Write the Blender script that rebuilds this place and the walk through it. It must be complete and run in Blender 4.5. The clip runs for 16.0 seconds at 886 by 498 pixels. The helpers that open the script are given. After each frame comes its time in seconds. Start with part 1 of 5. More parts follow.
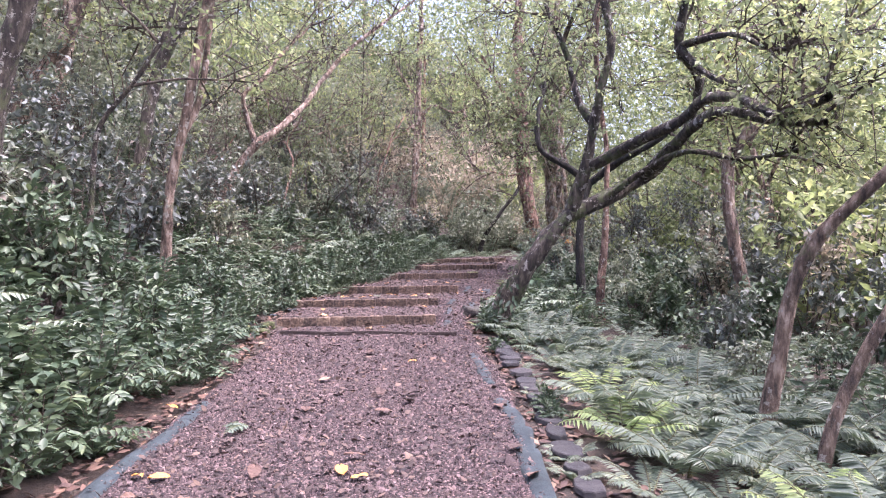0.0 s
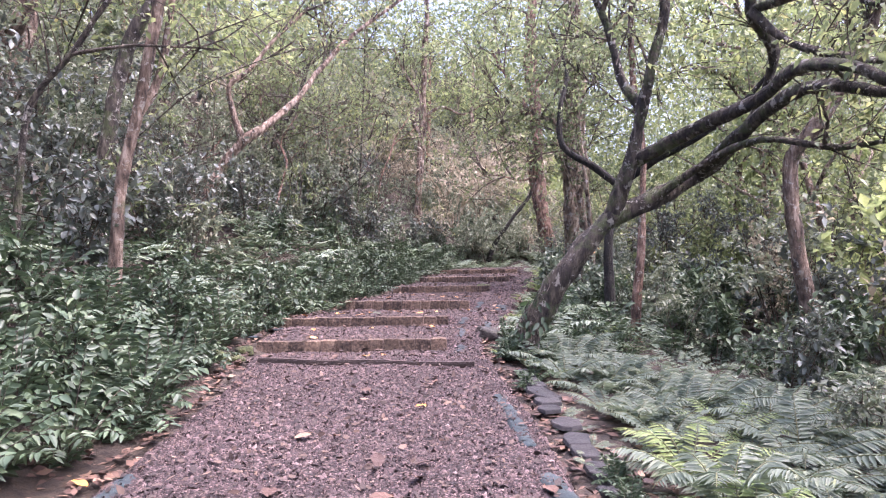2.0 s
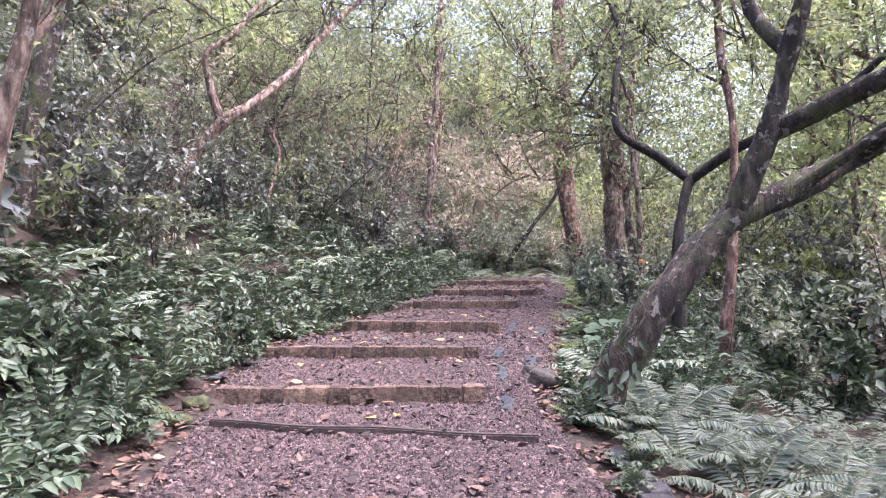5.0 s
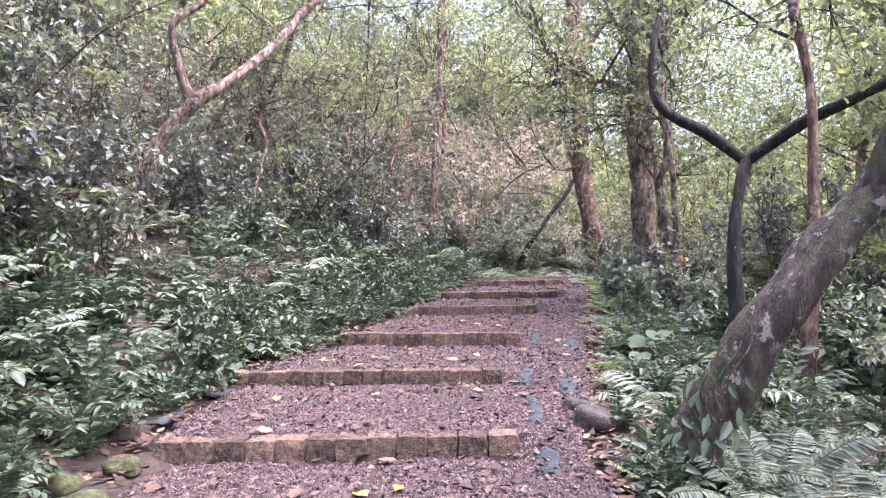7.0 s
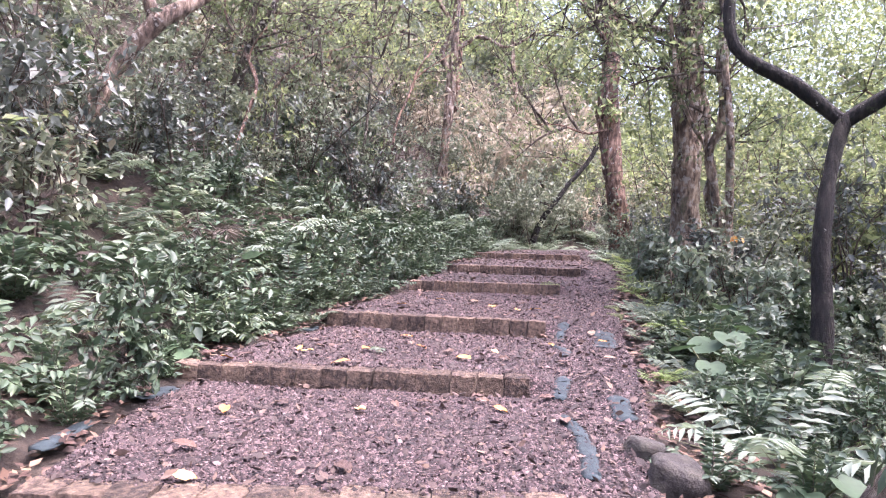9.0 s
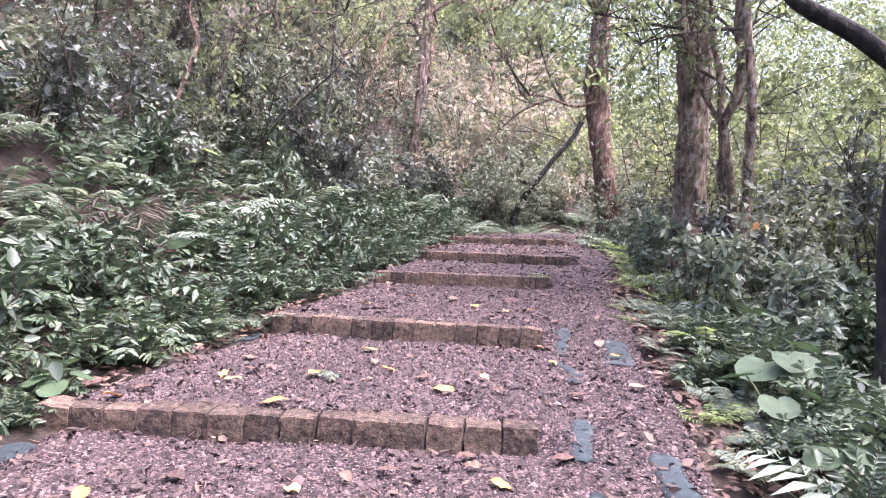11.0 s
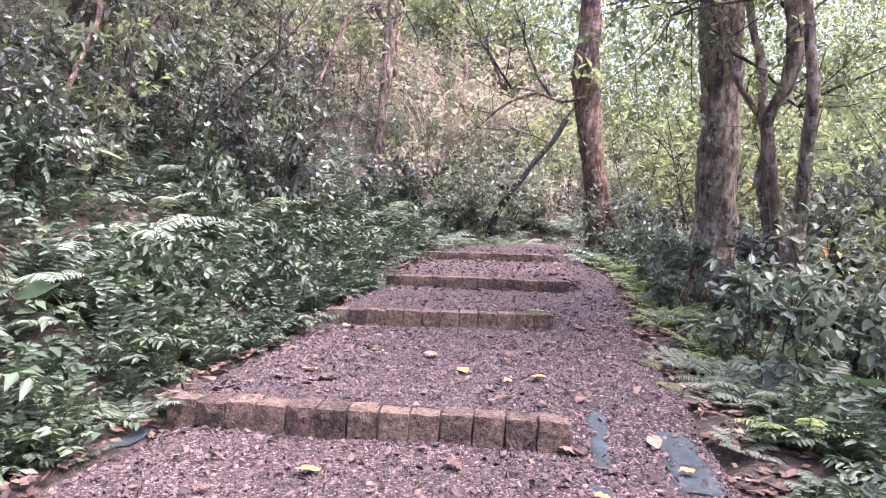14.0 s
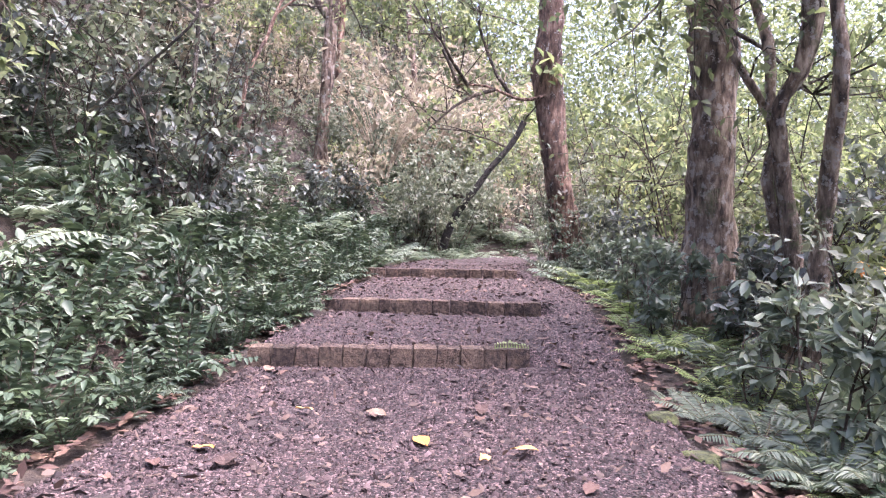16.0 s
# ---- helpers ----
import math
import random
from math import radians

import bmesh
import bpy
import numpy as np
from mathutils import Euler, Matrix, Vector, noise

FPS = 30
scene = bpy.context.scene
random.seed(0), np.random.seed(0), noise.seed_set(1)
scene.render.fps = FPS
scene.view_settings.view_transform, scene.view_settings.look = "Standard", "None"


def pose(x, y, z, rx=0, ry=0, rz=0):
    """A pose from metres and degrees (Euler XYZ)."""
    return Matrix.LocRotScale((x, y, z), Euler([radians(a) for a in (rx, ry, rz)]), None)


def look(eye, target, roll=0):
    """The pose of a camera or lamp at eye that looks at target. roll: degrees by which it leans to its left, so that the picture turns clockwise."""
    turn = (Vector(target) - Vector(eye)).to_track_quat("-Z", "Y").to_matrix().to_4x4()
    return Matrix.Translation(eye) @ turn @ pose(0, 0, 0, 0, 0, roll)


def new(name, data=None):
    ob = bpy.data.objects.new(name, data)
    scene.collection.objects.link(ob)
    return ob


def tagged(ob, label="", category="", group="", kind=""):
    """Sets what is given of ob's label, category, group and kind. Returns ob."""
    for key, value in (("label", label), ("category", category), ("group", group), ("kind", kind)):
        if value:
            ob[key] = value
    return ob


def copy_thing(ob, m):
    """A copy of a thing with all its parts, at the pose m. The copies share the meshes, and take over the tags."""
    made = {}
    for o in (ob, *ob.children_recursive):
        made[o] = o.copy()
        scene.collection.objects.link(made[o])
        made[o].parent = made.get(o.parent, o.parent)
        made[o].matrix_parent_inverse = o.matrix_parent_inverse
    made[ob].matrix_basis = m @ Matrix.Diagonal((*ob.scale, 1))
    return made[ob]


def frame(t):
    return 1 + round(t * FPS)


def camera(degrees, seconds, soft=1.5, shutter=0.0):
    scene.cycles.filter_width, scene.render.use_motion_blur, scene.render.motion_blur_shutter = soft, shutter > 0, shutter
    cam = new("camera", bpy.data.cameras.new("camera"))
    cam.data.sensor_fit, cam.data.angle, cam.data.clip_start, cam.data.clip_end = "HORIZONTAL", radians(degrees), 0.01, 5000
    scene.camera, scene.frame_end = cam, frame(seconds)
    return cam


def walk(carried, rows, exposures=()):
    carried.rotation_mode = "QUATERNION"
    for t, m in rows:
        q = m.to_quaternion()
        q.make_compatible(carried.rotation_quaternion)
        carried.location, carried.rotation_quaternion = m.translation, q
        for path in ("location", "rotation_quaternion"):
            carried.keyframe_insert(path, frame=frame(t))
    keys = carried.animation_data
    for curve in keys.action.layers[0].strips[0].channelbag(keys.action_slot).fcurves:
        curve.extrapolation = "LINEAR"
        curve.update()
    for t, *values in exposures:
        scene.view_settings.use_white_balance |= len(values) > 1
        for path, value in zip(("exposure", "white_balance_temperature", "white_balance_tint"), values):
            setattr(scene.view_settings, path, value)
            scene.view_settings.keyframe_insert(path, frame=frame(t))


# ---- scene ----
cam = camera(67.2, 16.0, soft=1.1)
EXPOSURE, KELVIN, TINT = 2.92, 5870, 32
METRES, EYE, TILT, LEAN, TURN = 13.0, 1.5, 0.0, 0.0, 0.0
ROWS = [
    (0.0, 0.0, 0.0, 0.0, 0.0, 0.0, -0.0),
    (0.5, -0.0041, 0.0363, 0.0013, 0.16, 0.09, 0.02),
    (1.0, -0.0039, 0.071, -0.0003, 0.23, 0.44, 0.02),
    (1.5, -0.0067, 0.102, -0.0023, -0.02, 0.79, -0.06),
    (2.0, -0.011, 0.1369, 0.0002, 0.2, 0.87, -0.22),
    (2.5, -0.0103, 0.1724, 0.0038, 0.26, 0.6, -0.46),
    (3.0, -0.0166, 0.207, 0.0032, 0.09, 0.44, -0.71),
    (3.5, -0.0221, 0.2407, 0.0047, 0.38, 0.64, -0.79),
    (4.0, -0.0258, 0.2743, 0.0083, 0.41, 1.1, -0.97),
    (4.5, -0.0317, 0.3079, 0.0049, 0.47, 1.42, -0.95),
    (7.0, -0.0437, 0.469, 0.0101, 0.98, 1.2, 0.11),
    (7.5, -0.0451, 0.4997, 0.0059, 1.02, 0.17, -0.07),
    (8.0, -0.0465, 0.533, 0.0074, 1.34, -0.35, -1.65),
    (8.5, -0.0482, 0.5688, 0.0113, 1.46, -1.16, -2.52),
    (9.0, -0.0533, 0.6011, 0.0119, 1.32, -1.68, -2.6),
    (11.5, -0.0598, 0.7478, 0.0163, -1.77, -3.74, -3.1),
    (12.0, -0.0639, 0.7759, 0.0161, -2.2, -3.97, -3.15),
    (12.5, -0.0632, 0.8005, 0.022, -2.3, -3.84, -2.77),
    (13.0, -0.0597, 0.8288, 0.0226, -2.54, -3.45, -2.64),
    (13.5, -0.0597, 0.8539, 0.0209, -2.53, -3.38, -2.61),
    (14.0, -0.0607, 0.878, 0.0324, -4.06, -3.27, -2.71),
    (14.5, -0.0578, 0.904, 0.032, -4.63, -3.41, -2.97),
    (15.0, -0.0562, 0.9351, 0.0314, -4.96, -3.3, -2.88),
    (15.5, -0.0582, 0.9615, 0.0318, -4.96, -3.1, -2.68),
    (16.0, -0.0522, 0.9897, 0.0315, -8.43, -2.1, -2.22),
]

walk(cam, [(t, pose(0, 0, EYE, TILT, LEAN, TURN) @ pose(METRES * x, METRES * y, METRES * z, 90 + pitch, roll, yaw)) for t, x, y, z, yaw, pitch, roll in ROWS],
     [(0.0, EXPOSURE - 0.25, KELVIN, TINT), (4.5, EXPOSURE - 0.2, KELVIN, TINT), (7.0, EXPOSURE, KELVIN, TINT), (9.0, EXPOSURE + 0.1, KELVIN, TINT), (16.0, EXPOSURE + 0.15, KELVIN, TINT)])

# ---- world and sun: bright overcast over a wood ----
SUN_UP, SUN_TURN = 68, 104
world = bpy.data.worlds.new("sky")
scene.world = world
world.use_nodes = True
wn = world.node_tree.nodes
sky = wn.new("ShaderNodeTexSky")
sky.sky_type = "NISHITA"
sky.sun_disc = False
sky.sun_elevation = radians(SUN_UP)
sky.sun_rotation = radians(SUN_TURN)
sky.air_density = 1.0
sky.dust_density = 6.0
sky.ozone_density = 0.6
world.node_tree.links.new(sky.outputs["Color"], wn["Background"].inputs["Color"])
wn["Background"].inputs["Strength"].default_value = 0.15
sun = new("sun", bpy.data.lights.new("sun", "SUN"))
sun.data.energy, sun.data.angle, sun.data.color = 1.15, radians(60), (1.0, 0.95, 0.88)
sun.matrix_world = look((30 * math.sin(radians(SUN_TURN)) * math.cos(radians(SUN_UP)), 30 * math.cos(radians(SUN_TURN)) * math.cos(radians(SUN_UP)), 30 * math.sin(radians(SUN_UP))), (0, 0, 0))

# ---- materials ----
rng = np.random.default_rng(7)


def mat_base(name):
    m = bpy.data.materials.new(name)
    m.use_nodes = True
    nt = m.node_tree
    return m, nt, nt.nodes["Principled BSDF"], nt.nodes["Material Output"]


def ramp(nt, fac, stops):
    r = nt.nodes.new("ShaderNodeValToRGB")
    els = r.color_ramp.elements
    while len(els) < len(stops):
        els.new(0.5)
    for e, (p, c) in zip(els, stops):
        e.position, e.color = p, (*c, 1)
    nt.links.new(fac, r.inputs["Fac"])
    return r.outputs["Color"]


def noise_tex(nt, scale, detail=4, rough=0.6, stretch=None):
    co = nt.nodes.new("ShaderNodeTexCoord")
    n = nt.nodes.new("ShaderNodeTexNoise")
    n.inputs["Scale"].default_value, n.inputs["Detail"].default_value, n.inputs["Roughness"].default_value = scale, detail, rough
    info = nt.nodes.new("ShaderNodeObjectInfo")
    shift = nt.nodes.new("ShaderNodeVectorMath")
    shift.operation = "MULTIPLY_ADD"
    shift.inputs[1].default_value = (37.0, 53.0, 71.0)
    nt.links.new(info.outputs["Random"], shift.inputs[0])
    nt.links.new(co.outputs["Object"], shift.inputs[2])
    src = shift.outputs[0]
    if stretch:
        mp = nt.nodes.new("ShaderNodeMapping")
        mp.inputs["Scale"].default_value = stretch
        nt.links.new(src, mp.inputs["Vector"])
        src = mp.outputs["Vector"]
    nt.links.new(src, n.inputs["Vector"])
    return n.outputs["Fac"]


def mix_rgb(nt, fac, a, b, blend="MIX"):
    m = nt.nodes.new("ShaderNodeMix")
    m.data_type, m.blend_type = "RGBA", blend
    for sock, v in ((m.inputs["Factor"], fac), (m.inputs[6], a), (m.inputs[7], b)):
        if isinstance(v, bpy.types.NodeSocket):
            nt.links.new(v, sock)
        elif isinstance(v, tuple):
            sock.default_value = (*v, 1)
        else:
            sock.default_value = v
    return m.outputs[2]


def bump(nt, height, bsdf, strength, dist):
    b = nt.nodes.new("ShaderNodeBump")
    b.inputs["Strength"].default_value, b.inputs["Distance"].default_value = strength, dist
    nt.links.new(height, b.inputs["Height"])
    nt.links.new(b.outputs["Normal"], bsdf.inputs["Normal"])


def leaf_mat(name, stops, rough=0.45, trans=0.35, tint=(0.95, 1.0, 0.72)):
    """Leaf: colour varies leaf by leaf and plant by plant; light shines through it."""
    m, nt, b, out = mat_base(name)
    geo = nt.nodes.new("ShaderNodeNewGeometry")
    info = nt.nodes.new("ShaderNodeObjectInfo")
    ad = nt.nodes.new("ShaderNodeMath")
    ad.operation = "MULTIPLY_ADD"
    ad.inputs[1].default_value = 0.65
    sc = nt.nodes.new("ShaderNodeMath")
    sc.operation = "MULTIPLY"
    sc.inputs[1].default_value = 0.35
    nt.links.new(info.outputs["Random"], sc.inputs[0])
    nt.links.new(geo.outputs["Random Per Island"], ad.inputs[0])
    nt.links.new(sc.outputs[0], ad.inputs[2])
    col = ramp(nt, ad.outputs[0], stops)
    col = mix_rgb(nt, 0.5, col, ramp(nt, noise_tex(nt, 22, 3), [(0.3, (0.55, 0.55, 0.55)), (0.7, (1.2, 1.2, 1.15))]), "MULTIPLY")
    nt.links.new(col, b.inputs["Base Color"])
    b.inputs["Roughness"].default_value = rough
    b.inputs["Specular IOR Level"].default_value = 0.4
    tr = nt.nodes.new("ShaderNodeBsdfTranslucent")
    nt.links.new(mix_rgb(nt, 0.8, col, tint, "MULTIPLY"), tr.inputs["Color"])
    bright = nt.nodes.new("ShaderNodeHueSaturation")
    bright.inputs["Value"].default_value, bright.inputs["Saturation"].default_value = 1.6, 0.95
    nt.links.new(tr.inputs["Color"].links[0].from_socket, bright.inputs["Color"])
    nt.links.new(bright.outputs["Color"], tr.inputs["Color"])
    mx = nt.nodes.new("ShaderNodeMixShader")
    mx.inputs["Fac"].default_value = trans
    nt.links.new(b.outputs[0], mx.inputs[1])
    nt.links.new(tr.outputs[0], mx.inputs[2])
    nt.links.new(mx.outputs[0], out.inputs["Surface"])
    return m


def bark_mat(name, dark, mid, pale, lichen=0.3, moss=0.2):
    """Bark: streaked brown, pale lichen blots, green moss in patches, rough relief."""
    m, nt, b, out = mat_base(name)
    streak = noise_tex(nt, 6, 6, 0.62, (2.4, 2.4, 0.7))
    col = ramp(nt, streak, [(0.36, dark), (0.5, mid), (0.64, pale)])
    col = mix_rgb(nt, 1.0, col, ramp(nt, noise_tex(nt, 2.4, 4, 0.6), [(0.36, (0.45, 0.42, 0.40)), (0.62, (1.3, 1.3, 1.3))]), "MULTIPLY")
    blot = ramp(nt, noise_tex(nt, 9, 6, 0.7), [(0.66 - 0.14 * lichen, (0, 0, 0)), (0.69 - 0.13 * lichen, (1, 1, 1))])
    col = mix_rgb(nt, mix_rgb(nt, 0.35, blot, (0, 0, 0)), col, (0.42, 0.40, 0.35))
    green = ramp(nt, noise_tex(nt, 3.0, 6, 0.72), [(0.64 - 0.2 * moss, (0, 0, 0)), (0.72 - 0.17 * moss, (1, 1, 1))])
    col = mix_rgb(nt, mix_rgb(nt, 0.35, green, (0, 0, 0)), col, (0.075, 0.10, 0.032))
    nt.links.new(col, b.inputs["Base Color"])
    b.inputs["Roughness"].default_value = 0.9
    bump(nt, noise_tex(nt, 14, 8, 0.72, (2.4, 2.4, 0.8)), b, 1.0, 0.09)
    return m


def grain_mat(name, stops, scale, rough=0.9, relief=0.02, island=0.0, bscale=None, big=(0.75, 1.2)):
    """Mineral or soil: grain at two scales, with relief; island shifts each piece by its own shade."""
    m, nt, b, out = mat_base(name)
    fac = noise_tex(nt, scale, 6, 0.7)
    if island:
        geo = nt.nodes.new("ShaderNodeNewGeometry")
        info = nt.nodes.new("ShaderNodeObjectInfo")
        s = nt.nodes.new("ShaderNodeMath")
        s.operation = "ADD"
        nt.links.new(geo.outputs["Random Per Island"], s.inputs[0])
        nt.links.new(info.outputs["Random"], s.inputs[1])
        fr = nt.nodes.new("ShaderNodeMath")
        fr.operation = "FRACT"
        nt.links.new(s.outputs[0], fr.inputs[0])
        mxn = nt.nodes.new("ShaderNodeMix")
        mxn.inputs["Factor"].default_value = island
        nt.links.new(fac, mxn.inputs[2])
        nt.links.new(fr.outputs[0], mxn.inputs[3])
        fac = mxn.outputs[0]
    col = ramp(nt, fac, stops)
    lo, hi = big
    col = mix_rgb(nt, 1.0, col, ramp(nt, noise_tex(nt, 0.9, 4, 0.6), [(0.3, (lo, lo, lo)), (0.7, (hi, hi, hi))]), "MULTIPLY")
    nt.links.new(col, b.inputs["Base Color"])
    b.inputs["Roughness"].default_value = rough
    bump(nt, noise_tex(nt, bscale or scale * 2.5, 6, 0.7), b, 0.8, relief)
    return m


SOIL = grain_mat("soil", [(0.3, (0.014, 0.011, 0.008)), (0.5, (0.038, 0.027, 0.019)), (0.7, (0.075, 0.052, 0.036))], 14, relief=0.04)


def pebble_mat(name, stops, scale):
    """Fine crushed stone: each cell its own shade, domed, with dark joints."""
    m, nt, b, out = mat_base(name)
    co = nt.nodes.new("ShaderNodeTexCoord")
    cells = nt.nodes.new("ShaderNodeTexVoronoi")
    cells.inputs["Scale"].default_value = scale
    nt.links.new(co.outputs["Object"], cells.inputs["Vector"])
    sep = nt.nodes.new("ShaderNodeSeparateColor")
    nt.links.new(cells.outputs["Color"], sep.inputs[0])
    col = ramp(nt, sep.outputs[0], stops)
    col = mix_rgb(nt, 1.0, col, ramp(nt, cells.outputs["Distance"], [(0.25, (1.1, 1.1, 1.1)), (0.7, (0.35, 0.33, 0.33))]), "MULTIPLY")
    col = mix_rgb(nt, 1.0, col, ramp(nt, noise_tex(nt, 1.1, 5, 0.65), [(0.35, (0.75, 0.75, 0.75)), (0.65, (1.2, 1.18, 1.18))]), "MULTIPLY")
    nt.links.new(col, b.inputs["Base Color"])
    b.inputs["Roughness"].default_value = 0.9
    bmp = nt.nodes.new("ShaderNodeBump")
    bmp.invert = True
    bmp.inputs["Strength"].default_value, bmp.inputs["Distance"].default_value = 1.0, 0.012
    nt.links.new(cells.outputs["Distance"], bmp.inputs["Height"])
    nt.links.new(bmp.outputs["Normal"], b.inputs["Normal"])
    return m


GRAVEL_BED = pebble_mat("gravel_bed", [(0.0, (0.0098, 0.0056, 0.0053)), (0.35, (0.034, 0.0205, 0.0198)), (0.75, (0.090, 0.057, 0.0555)), (1.0, (0.207, 0.148, 0.138))], 62)
GRAVEL = grain_mat("gravel_chip", [(0.0, (0.0088, 0.0050, 0.0048)), (0.3, (0.024, 0.0145, 0.0139)), (0.62, (0.062, 0.039, 0.038)), (0.86, (0.109, 0.076, 0.0725)), (0.97, (0.21, 0.154, 0.142)), (1.0, (0.38, 0.31, 0.272))], 60, 0.85, 0.004, 0.85)
LITTER = grain_mat("dead_leaf", [(0.0, (0.026, 0.014, 0.011)), (0.4, (0.070, 0.037, 0.027)), (0.75, (0.13, 0.076, 0.052)), (1.0, (0.27, 0.185, 0.12))], 40, 0.75, 0.004, 0.85)
SCRAP = grain_mat("leaf_scrap", [(0.0, (0.016, 0.011, 0.010)), (0.5, (0.048, 0.030, 0.024)), (0.85, (0.10, 0.064, 0.048)), (1.0, (0.24, 0.16, 0.11))], 40, 0.75, 0.004, 0.85)
YELLOW = grain_mat("yellow_leaf", [(0.0, (0.34, 0.11, 0.022)), (0.5, (0.50, 0.25, 0.055)), (1.0, (0.58, 0.38, 0.16))], 40, 0.6, 0.003, 0.8)
STONE = grain_mat("step_stone", [(0.30, (0.018, 0.013, 0.011)), (0.43, (0.070, 0.046, 0.034)), (0.52, (0.145, 0.100, 0.072)), (0.60, (0.20, 0.136, 0.092)), (0.72, (0.31, 0.24, 0.175))], 24, 0.95, 0.08, 0.14, 50, (0.5, 1.3))
ROCK = grain_mat("boulder", [(0.3, (0.020, 0.017, 0.015)), (0.5, (0.052, 0.045, 0.039)), (0.7, (0.095, 0.088, 0.065))], 9, 0.9, 0.04)
MOSSY = grain_mat("mossy_rock", [(0.32, (0.022, 0.020, 0.014)), (0.48, (0.055, 0.062, 0.026)), (0.62, (0.11, 0.13, 0.045)), (0.72, (0.17, 0.17, 0.075))], 11, 0.95, 0.05, 0, 60)
SLATE = grain_mat("edging_slate", [(0.3, (0.010, 0.010, 0.011)), (0.5, (0.023, 0.022, 0.023)), (0.7, (0.048, 0.043, 0.042))], 12, 0.9, 0.02, 0.2)
WEED_MAT = grain_mat("weed_mat", [(0.3, (0.009, 0.015, 0.017)), (0.55, (0.021, 0.034, 0.038)), (0.75, (0.052, 0.062, 0.063))], 10, 0.9, 0.004, 0, 90)
TIMBER = grain_mat("old_timber", [(0.3, (0.02, 0.014, 0.012)), (0.6, (0.05, 0.035, 0.03)), (0.8, (0.09, 0.065, 0.055))], 16, 0.85, 0.02)
BARK_DARK = bark_mat("bark_dark", (0.016, 0.012, 0.010), (0.050, 0.039, 0.029), (0.125, 0.105, 0.080), 0.65, 0.6)
BARK_BLACK = bark_mat("bark_black", (0.006, 0.005, 0.0045), (0.017, 0.014, 0.0115), (0.045, 0.038, 0.030), 0.1, 0.25)
BARK_TAN = bark_mat("bark_tan", (0.045, 0.031, 0.023), (0.18, 0.125, 0.090), (0.38, 0.30, 0.235), 0.6, 0.25)
BARK_GREY = bark_mat("bark_grey", (0.040, 0.028, 0.020), (0.20, 0.145, 0.102), (0.43, 0.345, 0.255), 0.8, 0.35)
BARK_RED = bark_mat("bark_red", (0.045, 0.025, 0.018), (0.15, 0.088, 0.060), (0.29, 0.195, 0.145), 0.5, 0.2)
TWIG = bark_mat("twig_bark", (0.03, 0.022, 0.016), (0.085, 0.065, 0.048), (0.17, 0.14, 0.11), 0.2, 0.2)
LEAF_LOW = leaf_mat("leaf_low", [(0.0, (0.028, 0.046, 0.027)), (0.5, (0.053, 0.082, 0.046)), (0.9, (0.095, 0.130, 0.070)), (1.0, (0.19, 0.22, 0.10))], 0.46, 0.15)
LEAF_TARO = leaf_mat("leaf_taro", [(0.0, (0.036, 0.066, 0.032)), (0.6, (0.060, 0.100, 0.048)), (1.0, (0.10, 0.145, 0.068))], 0.6, 0.2)
LEAF_BUSH = leaf_mat("leaf_bush", [(0.0, (0.062, 0.075, 0.068)), (0.5, (0.100, 0.116, 0.102)), (0.84, (0.156, 0.171, 0.145)), (0.93, (0.18, 0.15, 0.115)), (1.0, (0.18, 0.21, 0.11))], 0.46, 0.16)
LEAF_GREY = leaf_mat("leaf_grey", [(0.0, (0.095, 0.112, 0.082)), (0.5, (0.150, 0.172, 0.126)), (0.85, (0.215, 0.232, 0.170)), (1.0, (0.24, 0.21, 0.14))], 0.50, 0.28)
LEAF_FERN = leaf_mat("leaf_fern", [(0.0, (0.072, 0.096, 0.072)), (0.55, (0.118, 0.150, 0.112)), (0.9, (0.175, 0.207, 0.148)), (1.0, (0.27, 0.30, 0.15))], 0.5, 0.28)
LEAF_FRESH = leaf_mat("leaf_fresh_fern", [(0.0, (0.12, 0.17, 0.075)), (0.6, (0.19, 0.25, 0.10)), (1.0, (0.30, 0.34, 0.14))], 0.5, 0.4)
LEAF_PALE = leaf_mat("leaf_pale_fern", [(0.0, (0.15, 0.19, 0.15)), (0.6, (0.215, 0.26, 0.20)), (1.0, (0.29, 0.33, 0.24))], 0.48, 0.3)
LEAF_CROWN = leaf_mat("leaf_crown", [(0.0, (0.068, 0.090, 0.048)), (0.5, (0.135, 0.162, 0.082)), (0.85, (0.22, 0.240, 0.115)), (1.0, (0.34, 0.31, 0.14))], 0.42, 0.5, (0.98, 1.0, 0.80))
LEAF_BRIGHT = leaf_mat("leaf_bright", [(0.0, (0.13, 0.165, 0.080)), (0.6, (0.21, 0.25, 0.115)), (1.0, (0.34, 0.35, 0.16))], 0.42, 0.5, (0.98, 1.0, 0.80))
LEAF_DRY = leaf_mat("leaf_dry", [(0.0, (0.15, 0.132, 0.098)), (0.5, (0.27, 0.24, 0.185)), (1.0, (0.40, 0.37, 0.28))], 0.7, 0.35, (1, 0.96, 0.80))
LEAF_DEAD = leaf_mat("leaf_dead", [(0.0, (0.05, 0.042, 0.034)), (0.6, (0.10, 0.085, 0.068)), (1.0, (0.17, 0.15, 0.12))], 0.8, 0.2, (1, 0.93, 0.8))

# ---- mesh helpers ----


